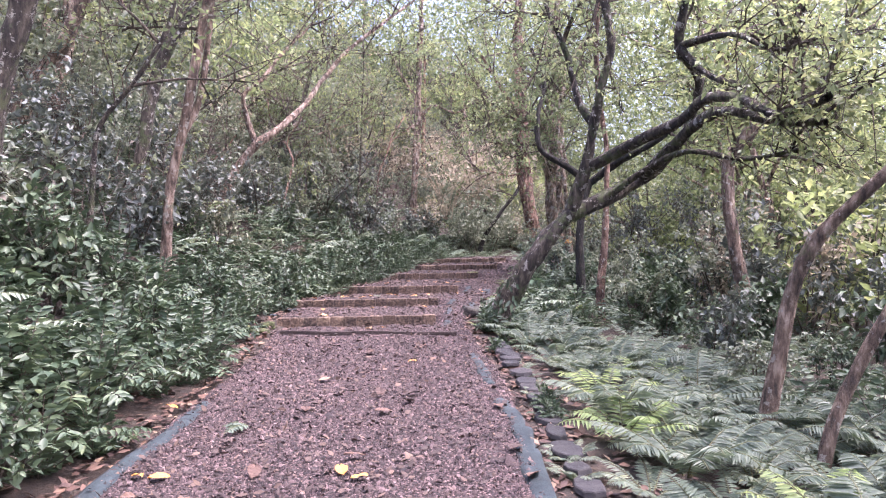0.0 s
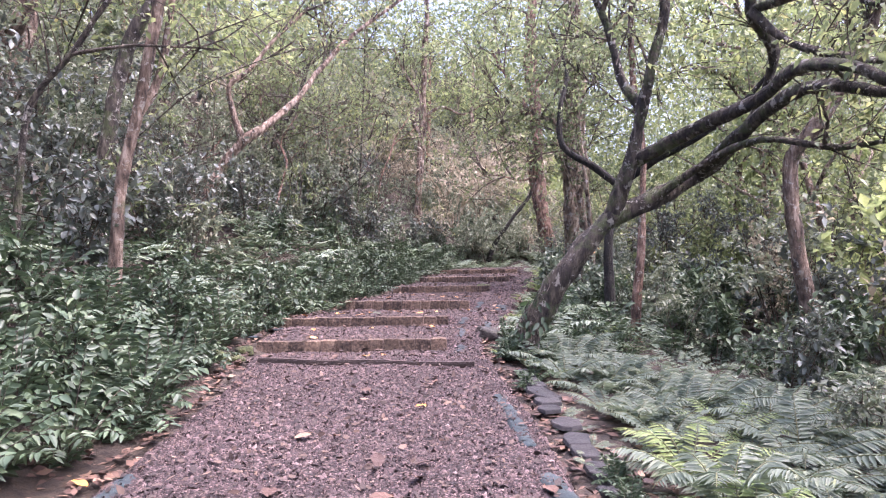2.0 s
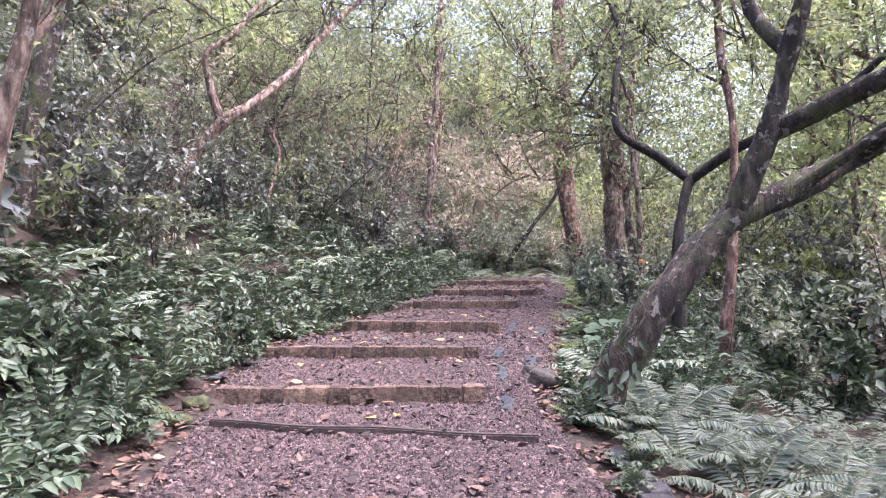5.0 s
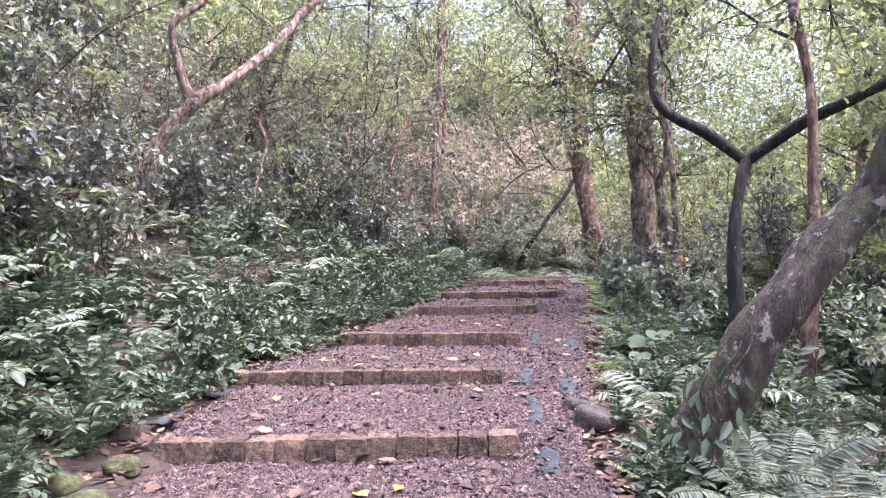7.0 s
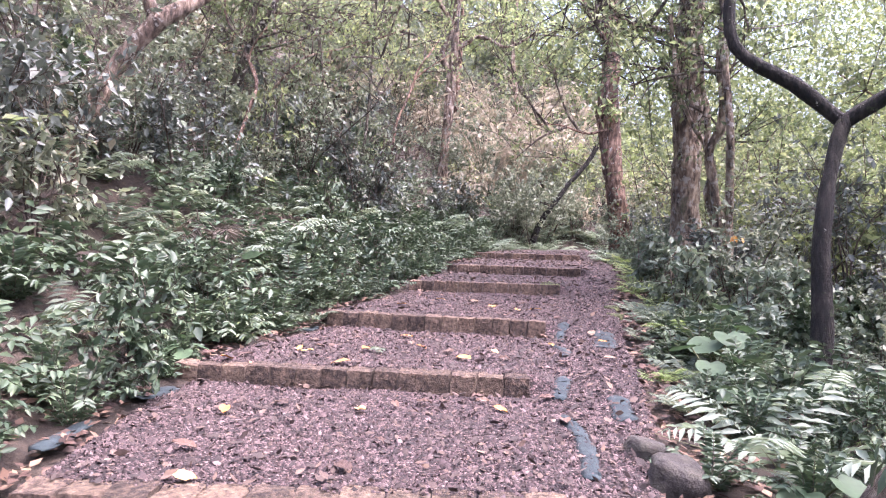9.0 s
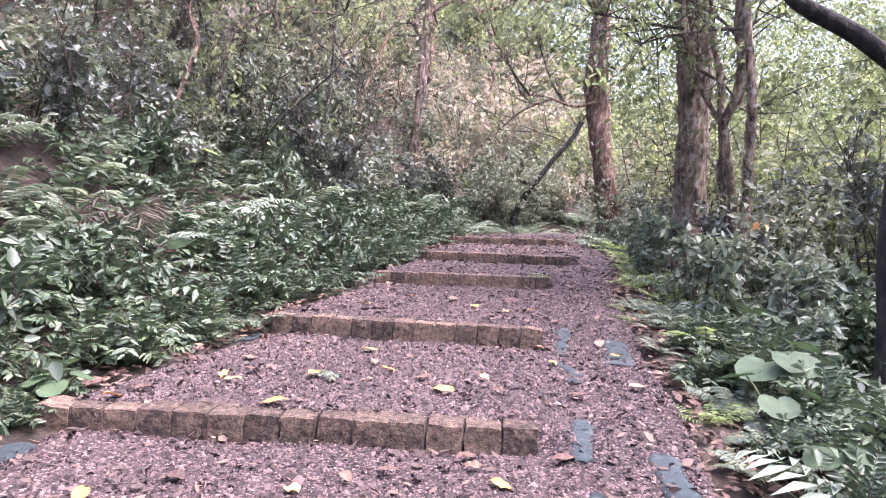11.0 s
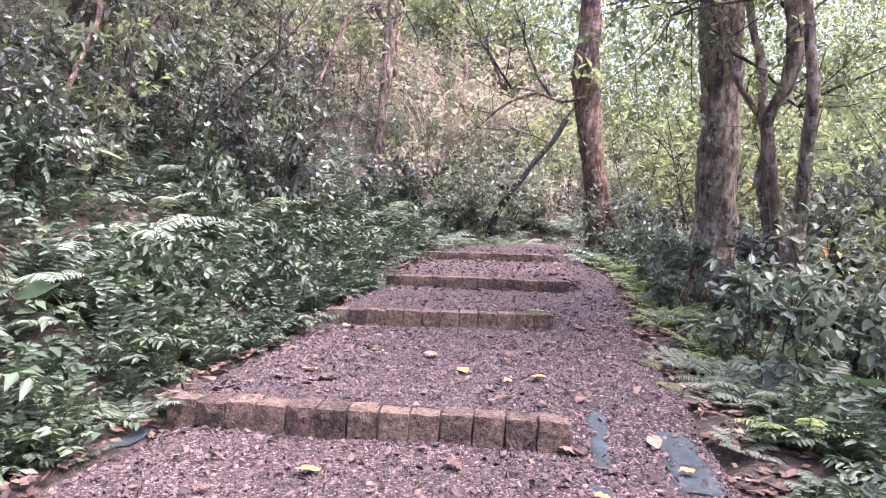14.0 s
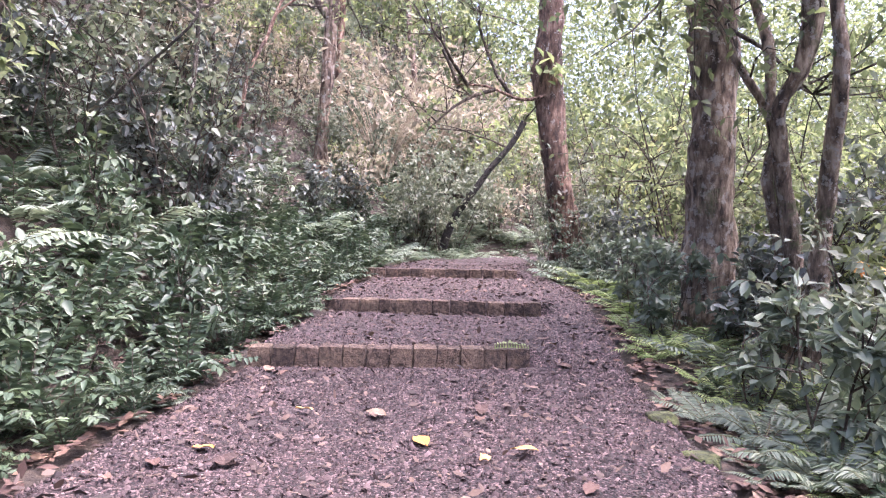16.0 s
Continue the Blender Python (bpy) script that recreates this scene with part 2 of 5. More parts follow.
def mesh_np(name, verts, faces, material, smooth=False):
    """A mesh from arrays: verts (n, 3), faces (m, k)."""
    me = bpy.data.meshes.new(name)
    verts, faces = np.asarray(verts, np.float32), np.asarray(faces, np.int32)
    k = faces.shape[1]
    me.vertices.add(len(verts))
    me.vertices.foreach_set("co", verts.ravel())
    me.loops.add(faces.size)
    me.loops.foreach_set("vertex_index", faces.ravel())
    me.polygons.add(len(faces))
    me.polygons.foreach_set("loop_start", np.arange(0, faces.size, k, dtype=np.int32))
    me.polygons.foreach_set("loop_total", np.full(len(faces), k, np.int32))
    if smooth:
        me.polygons.foreach_set("use_smooth", np.ones(len(faces), bool))
    me.materials.append(material)
    me.update(calc_edges=True)
    me.validate()
    return me


def child(name, me, parent, label=""):
    ob = new(name, me)
    ob.parent = parent
    if label:
        ob["label"] = label
    return ob


def part(name, bm, material, parent, label=""):
    me = bpy.data.meshes.new(name)
    bm.to_mesh(me)
    bm.free()
    me.materials.append(material)
    return child(name, me, parent, label)


def unit(v):
    return v / np.maximum(np.linalg.norm(v, axis=-1, keepdims=True), 1e-9)


def leaf_arrays(P, D, N, L, W, full=True, droop=0.12):
    """Leaves at P along D, facing N: six-cornered and folded along the midrib, or four-cornered."""
    P, D, N = np.asarray(P, float), unit(np.asarray(D, float)), np.asarray(N, float)
    L, W = np.asarray(L, float)[:, None], np.asarray(W, float)[:, None]
    S = unit(np.cross(D, N))
    N = np.cross(S, D)
    n = len(P)
    tip = P + D * L - N * L * droop
    if full:
        lift = N * W * 0.28
        v = np.stack([P, P + D * L * .32 + S * W + lift, P + D * L * .7 + S * W * .72 + lift * .6 - N * L * droop * .4, tip,
                      P + D * L * .7 - S * W * .72 + lift * .6 - N * L * droop * .4, P + D * L * .32 - S * W + lift], 1)
        base = np.arange(n)[:, None] * 6
        f = np.concatenate([base + [0, 1, 2, 3], base + [0, 3, 4, 5]], 0)
    else:
        lift = N * W * 0.3
        v = np.stack([P, P + D * L * .45 + S * W + lift, tip, P + D * L * .45 - S * W + lift], 1)
        base = np.arange(n)[:, None] * 4
        f = np.concatenate([base + [0, 1, 2], base + [0, 2, 3]], 0)
    return v.reshape(-1, 3), f


def spline(pts, step):
    """A smooth curve through the points."""
    p = np.asarray(pts, float)
    q = np.vstack([2 * p[0] - p[1], p, 2 * p[-1] - p[-2]])
    out = []
    for i in range(1, len(q) - 2):
        n = max(2, int(np.linalg.norm(q[i + 1] - q[i]) / step))
        t = np.linspace(0, 1, n, endpoint=False)[:, None]
        out.append(0.5 * (2 * q[i] + (q[i + 1] - q[i - 1]) * t + (2 * q[i - 1] - 5 * q[i] + 4 * q[i + 1] - q[i + 2]) * t ** 2
                          + (3 * q[i] - q[i - 1] - 3 * q[i + 1] + q[i + 2]) * t ** 3))
    return np.vstack(out + [p[-1:]])


def tube(path, r, sides=8, rough=0.0):
    """Rings along a curve; r is one radius for each point."""
    path = np.asarray(path, float)
    n = len(path)
    tan = unit(np.gradient(path, axis=0))
    ref = np.tile([0.31, 0.87, 0.38], (n, 1))
    a = unit(np.cross(tan, ref))
    b = np.cross(tan, a)
    ang = np.linspace(0, 2 * np.pi, sides, endpoint=False)
    rr = np.asarray(r, float)[:, None] * (1 + rough * .25 * (rng.random((n, sides)) - .5) + rough * 1.2 * np.sin(ang * 2 + 1.3 + np.arange(n)[:, None] * .21) * .5)
    v = path[:, None, :] + rr[..., None] * (a[:, None, :] * np.cos(ang)[None, :, None] + b[:, None, :] * np.sin(ang)[None, :, None])
    if rough > .1 and sides > 8:
        flat = v.reshape(-1, 3)
        mid = np.repeat(path, sides, axis=0)
        bumps = np.array([noise.noise(q * 2.6) * 1.1 + noise.noise(q * 7) * .55 for q in map(Vector, flat)])
        v = (mid + (flat - mid) * (1 + rough * bumps)[:, None]).reshape(v.shape)
    i, j = np.meshgrid(np.arange(n - 1), np.arange(sides), indexing="ij")
    jn = (j + 1) % sides
    f = np.stack([i * sides + j, i * sides + jn, (i + 1) * sides + jn, (i + 1) * sides + j], -1).reshape(-1, 4)
    return v.reshape(-1, 3), f


def gather(chunks):
    vs, fs, o = [], [], 0
    for v, f in chunks:
        vs.append(v)
        fs.append(f + o)
        o += len(v)
    return np.vstack(vs), np.vstack(fs)


# ---- the lie of the land ----
# centre line of the path, with half widths to its own two sides, from foot to head
LINE_Y = [-60, -30, -14, -7, -3, 0, 2.5, 5, 7, 9, 10.8, 13, 15.6, 18.5, 20.6, 22.5, 24, 25.4, 26.8, 27.9, 28.5, 28.9]
LINE_X = [-1.5, -1.2, -0.95, -0.85, -0.8, -0.8, -0.8, -0.8, -0.85, -0.97, -1.17, -1.03, -0.50, 0.15, 0.70, 1.08, 1.35, 1.75, 2.7, 4.4, 7, 14]
LINE_W = [1.5, 1.5, 1.5, 1.5, 1.5, 1.5, 1.5, 1.5, 1.5, 1.47, 1.57, 1.87, 1.80, 1.70, 1.67, 1.61, 1.45, 1.2, 1.0, 0.9, 0.9, 0.9]
CURVE = spline(np.stack([LINE_X, LINE_Y, LINE_W], 1), 0.12)
CX, CY, CW = CURVE.T
TAN = unit(np.gradient(CURVE[:, :2], axis=0))
# steps: y at mid, skew, x of both ends, rise
STEPS = [(9.55, 0.21, -2.42, 0.20, 0.05), (10.75, 0.00, -2.68, -0.12, 0.15), (13.0, 0.10, -2.95, -0.08, 0.15), (15.6, 0.19, -2.22, 0.36, 0.175),
         (18.6, 0.10, -1.46, 0.98, 0.16), (20.65, 0.22, -0.86, 1.66, 0.15), (23.9, 0.10, -0.35, 2.24, 0.13)]


def base_z(y):
    return np.interp(y, [-60, 0, 9.5, 10.75, 13.2, 15.4, 18.6, 20.7, 23.9, 28, 34], [-1.6, -0.14, 0.24, 0.185, 0.155, 0.085, 0.115, 0.145, 0.165, 0.27, 0.54])


def smooth01(t):
    t = np.clip(t, 0, 1)
    return t * t * (3 - 2 * t)


def ramp_z(y):
    """Height of the path with its steps smoothed to a ramp."""
    z = base_z(y)
    for y0, k, xa, xb, h in STEPS:
        z = z + h * smooth01((y - y0) / 1.6 + 0.5)
    return z


def path_z(x, y):
    """Height of the gravel: level treads between the steps, a ramp beside them."""
    x, y = np.asarray(x, float), np.asarray(y, float)
    z = base_z(y)
    for y0, k, xa, xb, h in STEPS:
        line = y0 - k * (x - (xa + xb) / 2) + 0.11
        side = smooth01((x - xb - 0.02) / 0.16)
        z = z + h * ((1 - side) * smooth01((y - line) / 0.05 + 0.5) + side * smooth01((y - y0) / 1.6 + 0.5))
    return z + 0.022 * (x + 0.9 - np.interp(y, LINE_Y, LINE_X))


def locate(x, y):
    """Signed distance across the path (left negative), half width and height of the path at the nearest place."""
    x, y = np.atleast_1d(np.asarray(x, float)), np.atleast_1d(np.asarray(y, float))
    off, idx = np.empty(len(x)), np.empty(len(x), int)
    for a in range(0, len(x), 4000):
        s = slice(a, a + 4000)
        d2 = (x[s, None] - CX) ** 2 + (y[s, None] - CY) ** 2
        i = d2.argmin(1)
        idx[s] = i
        side = (x[s] - CX[i]) * TAN[i, 1] - (y[s] - CY[i]) * TAN[i, 0]
        off[s] = np.sqrt(d2[np.arange(len(i)), i]) * np.where(side < 0, -1, 1)
    return off, CW[idx], ramp_z(CY[idx])


def ground_z(x, y):
    x, y = np.atleast_1d(np.asarray(x, float)), np.atleast_1d(np.asarray(y, float))
    off, w, z = locate(x, y)
    dl, dr = np.maximum(-off - w, 0), np.maximum(off - w, 0)
    left = np.interp(dl, [0, 0.25, 0.5, 1.2, 2.5, 8, 16, 30, 60, 400], [0, -0.10, -0.02, 0.38, 1.15, 5.0, 10.2, 16, 20, 40])
    left = left * (1 - 0.75 * smooth01((x - 2.5) / 6))
    right = np.interp(dr, [0, 0.3, 0.8, 2.5, 8, 14, 30, 70, 400], [0, -0.03, -0.06, -0.42, -0.7, -0.6, 0.6, 3, 10])
    n = 0.10 * np.sin(x * 1.7 + 0.6 * np.sin(y * 1.1)) * np.sin(y * 1.3 + 0.5) * np.clip((dl + dr) / 1.5, 0, 1) + 0.35 * np.sin(x * .41 + 1) * np.sin(y * .37) * np.clip((dl + dr - 1.5) / 4, 0, 1)
    z = z + left + right + n
    return np.where(np.abs(off) < w, z - 0.10, z)


def gz(x, y):
    return float(ground_z(x, y)[0])


def beside(s_y, d, side):
    """A place d metres off the path's edge, at the path's point with that y; side -1 left, 1 right."""
    i = int(np.abs(CY - s_y).argmin())
    nrm = np.array([TAN[i, 1], -TAN[i, 0]])
    p = np.array([CX[i], CY[i]]) + nrm * side * (CW[i] + d)
    return float(p[0]), float(p[1])


def axis(lo, near_lo, near_hi, hi, fine, n):
    g = np.linspace(0, 1, n + 1)[1:] ** 2.2
    return np.concatenate([(near_lo - g * (near_lo - lo))[::-1], np.arange(near_lo, near_hi, fine), near_hi + g * (hi - near_hi)])


gx, gy = axis(-400, -14, 12, 400, 0.25, 26), axis(-400, -4, 36, 500, 0.25, 26)
X, Y = np.meshgrid(gx, gy, indexing="ij")
Z = ground_z(X.ravel(), Y.ravel())
ni, nj = X.shape
I, J = np.meshgrid(np.arange(ni - 1), np.arange(nj - 1), indexing="ij")
quads = np.stack([I * nj + J, (I + 1) * nj + J, (I + 1) * nj + J + 1, I * nj + J + 1], -1).reshape(-1, 4)
ground = new("ground", mesh_np("ground", np.stack([X.ravel(), Y.ravel(), Z], 1), quads, SOIL, True))
tagged(ground, "dark brown woodland soil of a bank and a hollow", "ground", kind="structure")

# path: a strip over the ground, its edges turned down into the soil
sel = (CY > -8)
pc, pt, pw = CURVE[sel, :2], TAN[sel], CW[sel]
keep_i = np.linspace(0, len(pc) - 1, 640)
pc = np.stack([np.interp(keep_i, np.arange(len(pt)), pc[:, k]) for k in (0, 1)], 1)
pw = np.interp(keep_i, np.arange(len(pw)), pw)
pn = unit(np.stack([np.interp(keep_i, np.arange(len(pt)), pt[:, 1]), -np.interp(keep_i, np.arange(len(pt)), pt[:, 0])], 1))
U = np.linspace(-1, 1, 41)
PX = pc[:, 0, None] + pn[:, 0, None] * U * pw[:, None]
PY = pc[:, 1, None] + pn[:, 1, None] * U * pw[:, None]
PZ = path_z(PX, PY) + 0.012 * np.sin(PX * 5.1 + PY * 2.3) * np.sin(PY * 3.7) - 0.14 * np.clip((np.abs(U) - 0.93) / 0.07, 0, 1) ** 2
ni, nj = PX.shape
I, J = np.meshgrid(np.arange(ni - 1), np.arange(nj - 1), indexing="ij")
quads = np.stack([I * nj + J, I * nj + J + 1, (I + 1) * nj + J + 1, (I + 1) * nj + J], -1).reshape(-1, 4)
gravel_path = new("path", mesh_np("path", np.stack([PX.ravel(), PY.ravel(), PZ.ravel()], 1), quads, GRAVEL_BED, True))
tagged(gravel_path, "mauve crushed gravel path climbing through the wood", "path", kind="structure")


# ---- trees ----
def twigs_from(limbs, n, length, rnd, up=0.35):
    """Twigs off the outer parts of the limbs: their tubes, and the lines on which leaves sit."""
    tubes, lines = [], []
    for pts, start in limbs:
        total = len(pts)
        for _ in range(n):
            i = int(total * (start + (1 - start) * rnd.random() ** 0.7))
            i = min(i, total - 2)
            t = unit(pts[i + 1] - pts[i])
            d = unit(t * 0.5 + rnd.normal(size=3) * 0.75 + [0, 0, up])
            ln = length * (0.5 + rnd.random())
            bend = rnd.normal(size=3) * 0.25
            s = np.linspace(0, 1, 4)[:, None]
            line = pts[i] + d * s * ln + bend * s ** 2 * ln
            tubes.append(tube(line, np.linspace(0.012, 0.003, 4) * (0.6 + ln * .6), 3))
            lines.append(line)
            for _k in range(3):
                j = rnd.integers(1, 4)
                d2 = unit(d + rnd.normal(size=3) * 0.8)
                s2 = np.linspace(0, 1, 2)[:, None]
                l2 = line[j] + d2 * s2 * ln * 0.55 + [0, 0, -0.10] * s2 * ln
                tubes.append(tube(l2, np.linspace(0.005, 0.002, 2), 3))
                lines.append(l2)
    return tubes, lines


def leaves_on(lines, per, rnd, size, full=False, flat=1.0):
    P, D, N = [], [], []
    for l in lines:
        n = max(1, int(per * (0.6 + 0.8 * rnd.random())))
        u = rnd.random(n) ** 0.6 * (len(l) - 1)
        i = np.minimum(u.astype(int), len(l) - 2)
        P.append(l[i] + (l[i + 1] - l[i]) * (u - i)[:, None])
        t = unit(l[-1] - l[0])
        D.append(unit(t * 0.6 + rnd.normal(size=(n, 3)) * 0.8 + [0, 0, -0.15]))
        N.append(rnd.normal(size=(n, 3)) * 0.6 + [0, 0, flat])
    P, D, N = np.vstack(P), np.vstack(D), np.vstack(N)
    L = size * (0.6 + 0.8 * rnd.random(len(P)))
    return leaf_arrays(P, D, N, L, L * (0.2 + 0.1 * rnd.random(len(P))), full)


def make_tree(label, bark, limbs, twig_n, twig_len, leaf_per, leaf_size, leaf=None, seed=1, limb_start=0.4, rough=0.12, sub=2, name="tree"):
    """A tree from its trunk and limbs: (points, foot radius, head radius); the first is the trunk."""
    rnd = np.random.default_rng(seed)
    foot = np.array(limbs[0][0][0], float)
    # run the trunk down into the soil
    g = gz(foot[0], foot[1])
    base = new(name)
    base.location = (foot[0], foot[1], min(g, foot[2]))
    tagged(base, label, "tree")
    origin = np.array(base.location)
    grown = []
    for k, (pts, r0, r1) in enumerate(limbs):
        pts = [np.array(p, float) for p in pts]
        if k == 0:
            d = pts[0] - pts[1]
            d = d / max(-d[2], 0.2)
            lo = g - 0.12
            if pts[0][2] > lo + 0.05:
                pts = [pts[0] + np.array([d[0] * .5, d[1] * .5, -1]) * (pts[0][2] - lo)] + pts
        line = spline(pts, 0.12 if r0 > .09 else 0.16)
        t = np.linspace(0, 1, len(line))
        wob = np.stack([np.interp(np.arange(len(line)), np.arange(0, len(line) + 6, 5), rnd.normal(size=len(range(0, len(line) + 6, 5))) * 0.16 * min(r0, .12)) for _ in range(3)], 1)
        line = line + wob * np.minimum(t * 5, 1)[:, None]
        r = r0 + (r1 - r0) * t ** 0.85
        if k == 0:
            r = r * (1 + (0.22 if limbs[0][1] < 0.2 else 0.4) * np.exp(-np.arange(len(line)) * 0.12 / 0.3))
        v, f = tube(line - origin, r, 18 if r0 > .12 else 10 if r0 > .04 else 6, rough + .06)
        child("trunk" if k == 0 else "limb", mesh_np("limb", v, f, bark, True), base)
        if k or len(limbs) < 3 or pts[-1][2] - foot[2] > 3:
            grown.append((line, 0.55 if k == 0 else limb_start))
    # side boughs that carry the crown
    tubes = []
    boughs = []
    for line, st in grown:
        for _ in range(sub):
            i = min(int(len(line) * (st + (1 - st) * rnd.random())), len(line) - 2)
            d = unit(unit(line[i + 1] - line[i]) * .4 + rnd.normal(size=3) * .7 + [0, 0, .3])
            s = np.linspace(0, 1, 9)[:, None]
            ln = twig_len * (1.2 + rnd.random())
            b = line[i] + d * s * ln + rnd.normal(size=3) * .22 * s ** 2 * ln + rnd.normal(size=(9, 3)) * .02 * s
            tubes.append(tube(b - origin, np.linspace(0.026, 0.007, 9) * (1.5 if limbs[0][1] > .18 else 1), 5))
            boughs.append((b, 0.25))
    tw, lines = twigs_from(grown + boughs, twig_n, twig_len, rnd)
    tubes += [(v - origin, f) for q, (v, f) in enumerate(tw) if q % 4 < 2]
    if tubes:
        v, f = gather(tubes)
        child("branchwork", mesh_np("branchwork", v, f, TWIG, True), base)["kind"] = "stuff"
    if leaf_per and lines:
        v, f = leaves_on(lines, leaf_per * .7, rnd, leaf_size)
        child("crown", mesh_np("crown", v - origin, f, leaf or LEAF_CROWN), base)["kind"] = "stuff"
    return base


make_tree("leaning old tree with dark mossy bark and spreading boughs", BARK_DARK, [
    ([(0.86, 10.2, 0.44), (0.98, 10.18, 0.74), (1.20, 10.12, 1.14), (1.6, 10.1, 1.68), (1.95, 10.1, 2.06)], 0.148, 0.125),
    ([(1.92, 10.1, 2.02), (2.11, 9.9, 2.73), (2.21, 9.75, 3.31), (2.29, 9.6, 3.85), (2.38, 9.5, 4.38), (2.26, 9.4, 5.1), (2.1, 9.4, 6.0)], 0.10, 0.045),
    ([(2.21, 9.75, 3.31), (2.02, 10.0, 3.74), (1.89, 10.2, 4.47), (1.58, 10.4, 5.32)], 0.06, 0.03),
    ([(1.93, 10.1, 2.03), (2.67, 10.2, 2.36), (3.24, 10.2, 2.73), (3.56, 9.8, 3.22), (3.63, 9.4, 3.86), (3.24, 9.2, 4.3), (3.29, 9.0, 4.9)], 0.115, 0.045),
    ([(2.1, 9.92, 2.68), (2.63, 9.4, 2.96), (3.04, 8.6, 3.13), (3.17, 8.1, 3.3), (3.41, 7.6, 3.19), (3.59, 7.2, 2.95), (3.75, 6.5, 3.0)], 0.085, 0.05),
    ([(3.05, 10.2, 2.6), (3.37, 9.2, 3.13), (3.56, 8.4, 3.23), (3.66, 7.4, 2.93), (3.9, 6.8, 2.8)], 0.09, 0.05),
    ([(2.45, 10.12, 2.25), (2.98, 9.8, 2.68), (3.37, 9.2, 2.85), (3.9, 8.6, 2.66), (4.36, 8.0, 2.71)], 0.05, 0.025),
    ([(3.24, 9.2, 4.3), (3.51, 8.8, 3.78), (4.1, 8.2, 3.42), (4.4, 7.6, 3.25)], 0.05, 0.025),
    ([(3.26, 9.2, 4.3), (3.68, 8.5, 4.24), (3.98, 8.0, 3.9), (4.21, 7.5, 3.88)], 0.045, 0.02),
], 9, 0.6, 8, 0.085, seed=11, sub=3, rough=0.22, limb_start=0.6)
make_tree("small dark forked tree with smooth near-black bark", BARK_BLACK, [
    ([(3.0, 14.6, 0.95), (3.0, 14.7, 1.81), (3.11, 14.8, 2.55), (3.28, 14.9, 3.0)], 0.10, 0.085),
    ([(3.26, 14.9, 2.96), (2.79, 15.0, 3.36), (2.22, 15.2, 3.79), (2.18, 15.3, 4.56), (2.36, 15.5, 5.34), (2.05, 15.5, 6.2)], 0.075, 0.035),
    ([(3.26, 14.9, 2.96), (3.73, 14.5, 3.33), (3.94, 14.0, 3.46), (4.2, 13.5, 3.62), (4.7, 13.0, 4.0), (5.2, 12.6, 4.6)], 0.085, 0.04),
], 9, 0.7, 11, 0.09, seed=12, sub=4, limb_start=0.55)
make_tree("slender straight tree with reddish brown bark", BARK_RED, [
    ([(3.09, 13.1, 0.14), (3.14, 13.1, 1.07), (3.23, 13.2, 2.49), (3.25, 13.3, 3.54), (3.12, 13.4, 4.5), (3.07, 13.4, 5.6), (3.2, 13.4, 7.2)], 0.085, 0.035),
], 15, 0.8, 10, 0.09, seed=13, sub=6)
make_tree("stout upright tree with scarred brown bark", BARK_RED, [
    ([(3.53, 25.0, 1.6), (3.3, 25.0, 2.85), (3.08, 25.0, 3.94), (2.96, 25.0, 4.79), (2.98, 25.0, 6.35), (2.77, 25.0, 8.7), (2.9, 25, 11)], 0.30, 0.18),
    ([(2.98, 25.0, 6.3), (2.2, 24.7, 7.4), (1.4, 24.4, 8.6)], 0.1, 0.04),
    ([(2.9, 25.0, 7.4), (3.8, 24.8, 8.5), (4.8, 24.3, 9.4)], 0.1, 0.04),
    ([(3.05, 24.9, 4.4), (2.4, 24.6, 4.2), (1.7, 24.4, 4.35), (1.0, 24.2, 4.3)], 0.04, 0.012),
], 8, 1.0, 7, 0.11, seed=14, sub=4)
make_tree("thick tall tree with grey lichened bark", BARK_GREY, [
    ([(3.34, 19.7, 1.1), (3.3, 19.7, 2.14), (3.26, 19.7, 3.25), (3.24, 19.8, 4.82), (3.27, 20.0, 6.45), (3.3, 20, 9)], 0.285, 0.21),
    ([(3.25, 19.8, 4.7), (2.7, 19.5, 5.2), (2.0, 19.2, 5.25), (1.4, 19, 5.6)], 0.08, 0.03),
    ([(3.27, 20.0, 6.4), (4.2, 19.8, 7.6), (5.2, 19.4, 8.6)], 0.12, 0.05),
], 14, 1.0, 8, 0.11, seed=15, sub=6)
make_tree("clump of crooked stems with brown flaking bark", BARK_GREY, [
    ([(3.54, 18.72, 1.25), (3.39, 18.72, 2.02), (3.27, 18.72, 2.44), (3.41, 18.84, 2.85), (3.25, 18.84, 3.24), (3.05, 18.96, 3.61), (2.82, 18.96, 4.19), (2.62, 18.96, 5.34)], 0.062, 0.035),
    ([(3.59, 18.66, 0.50), (3.54, 18.60, 1.42), (3.38, 18.60, 2.38), (3.21, 18.48, 3.05), (3.31, 18.36, 3.38), (3.33, 18.24, 3.86), (3.19, 18.13, 4.75), (3.33, 18.13, 6.29)], 0.10, 0.06),
    ([(3.51, 18.24, 0.50), (3.44, 18.13, 1.48), (3.37, 18.01, 2.41), (3.25, 17.77, 3.16), (3.16, 17.77, 3.83), (3.07, 17.77, 4.75), (3.21, 17.77, 6.17)], 0.085, 0.05),
    ([(3.21, 18.60, 3.08), (3.23, 18.72, 3.73), (3.21, 18.96, 4.22), (3.09, 18.96, 5.10), (3.21, 19.07, 6.29)], 0.05, 0.03),
], 13, 0.8, 8, 0.10, seed=16, sub=3, limb_start=0.6, rough=0.24)
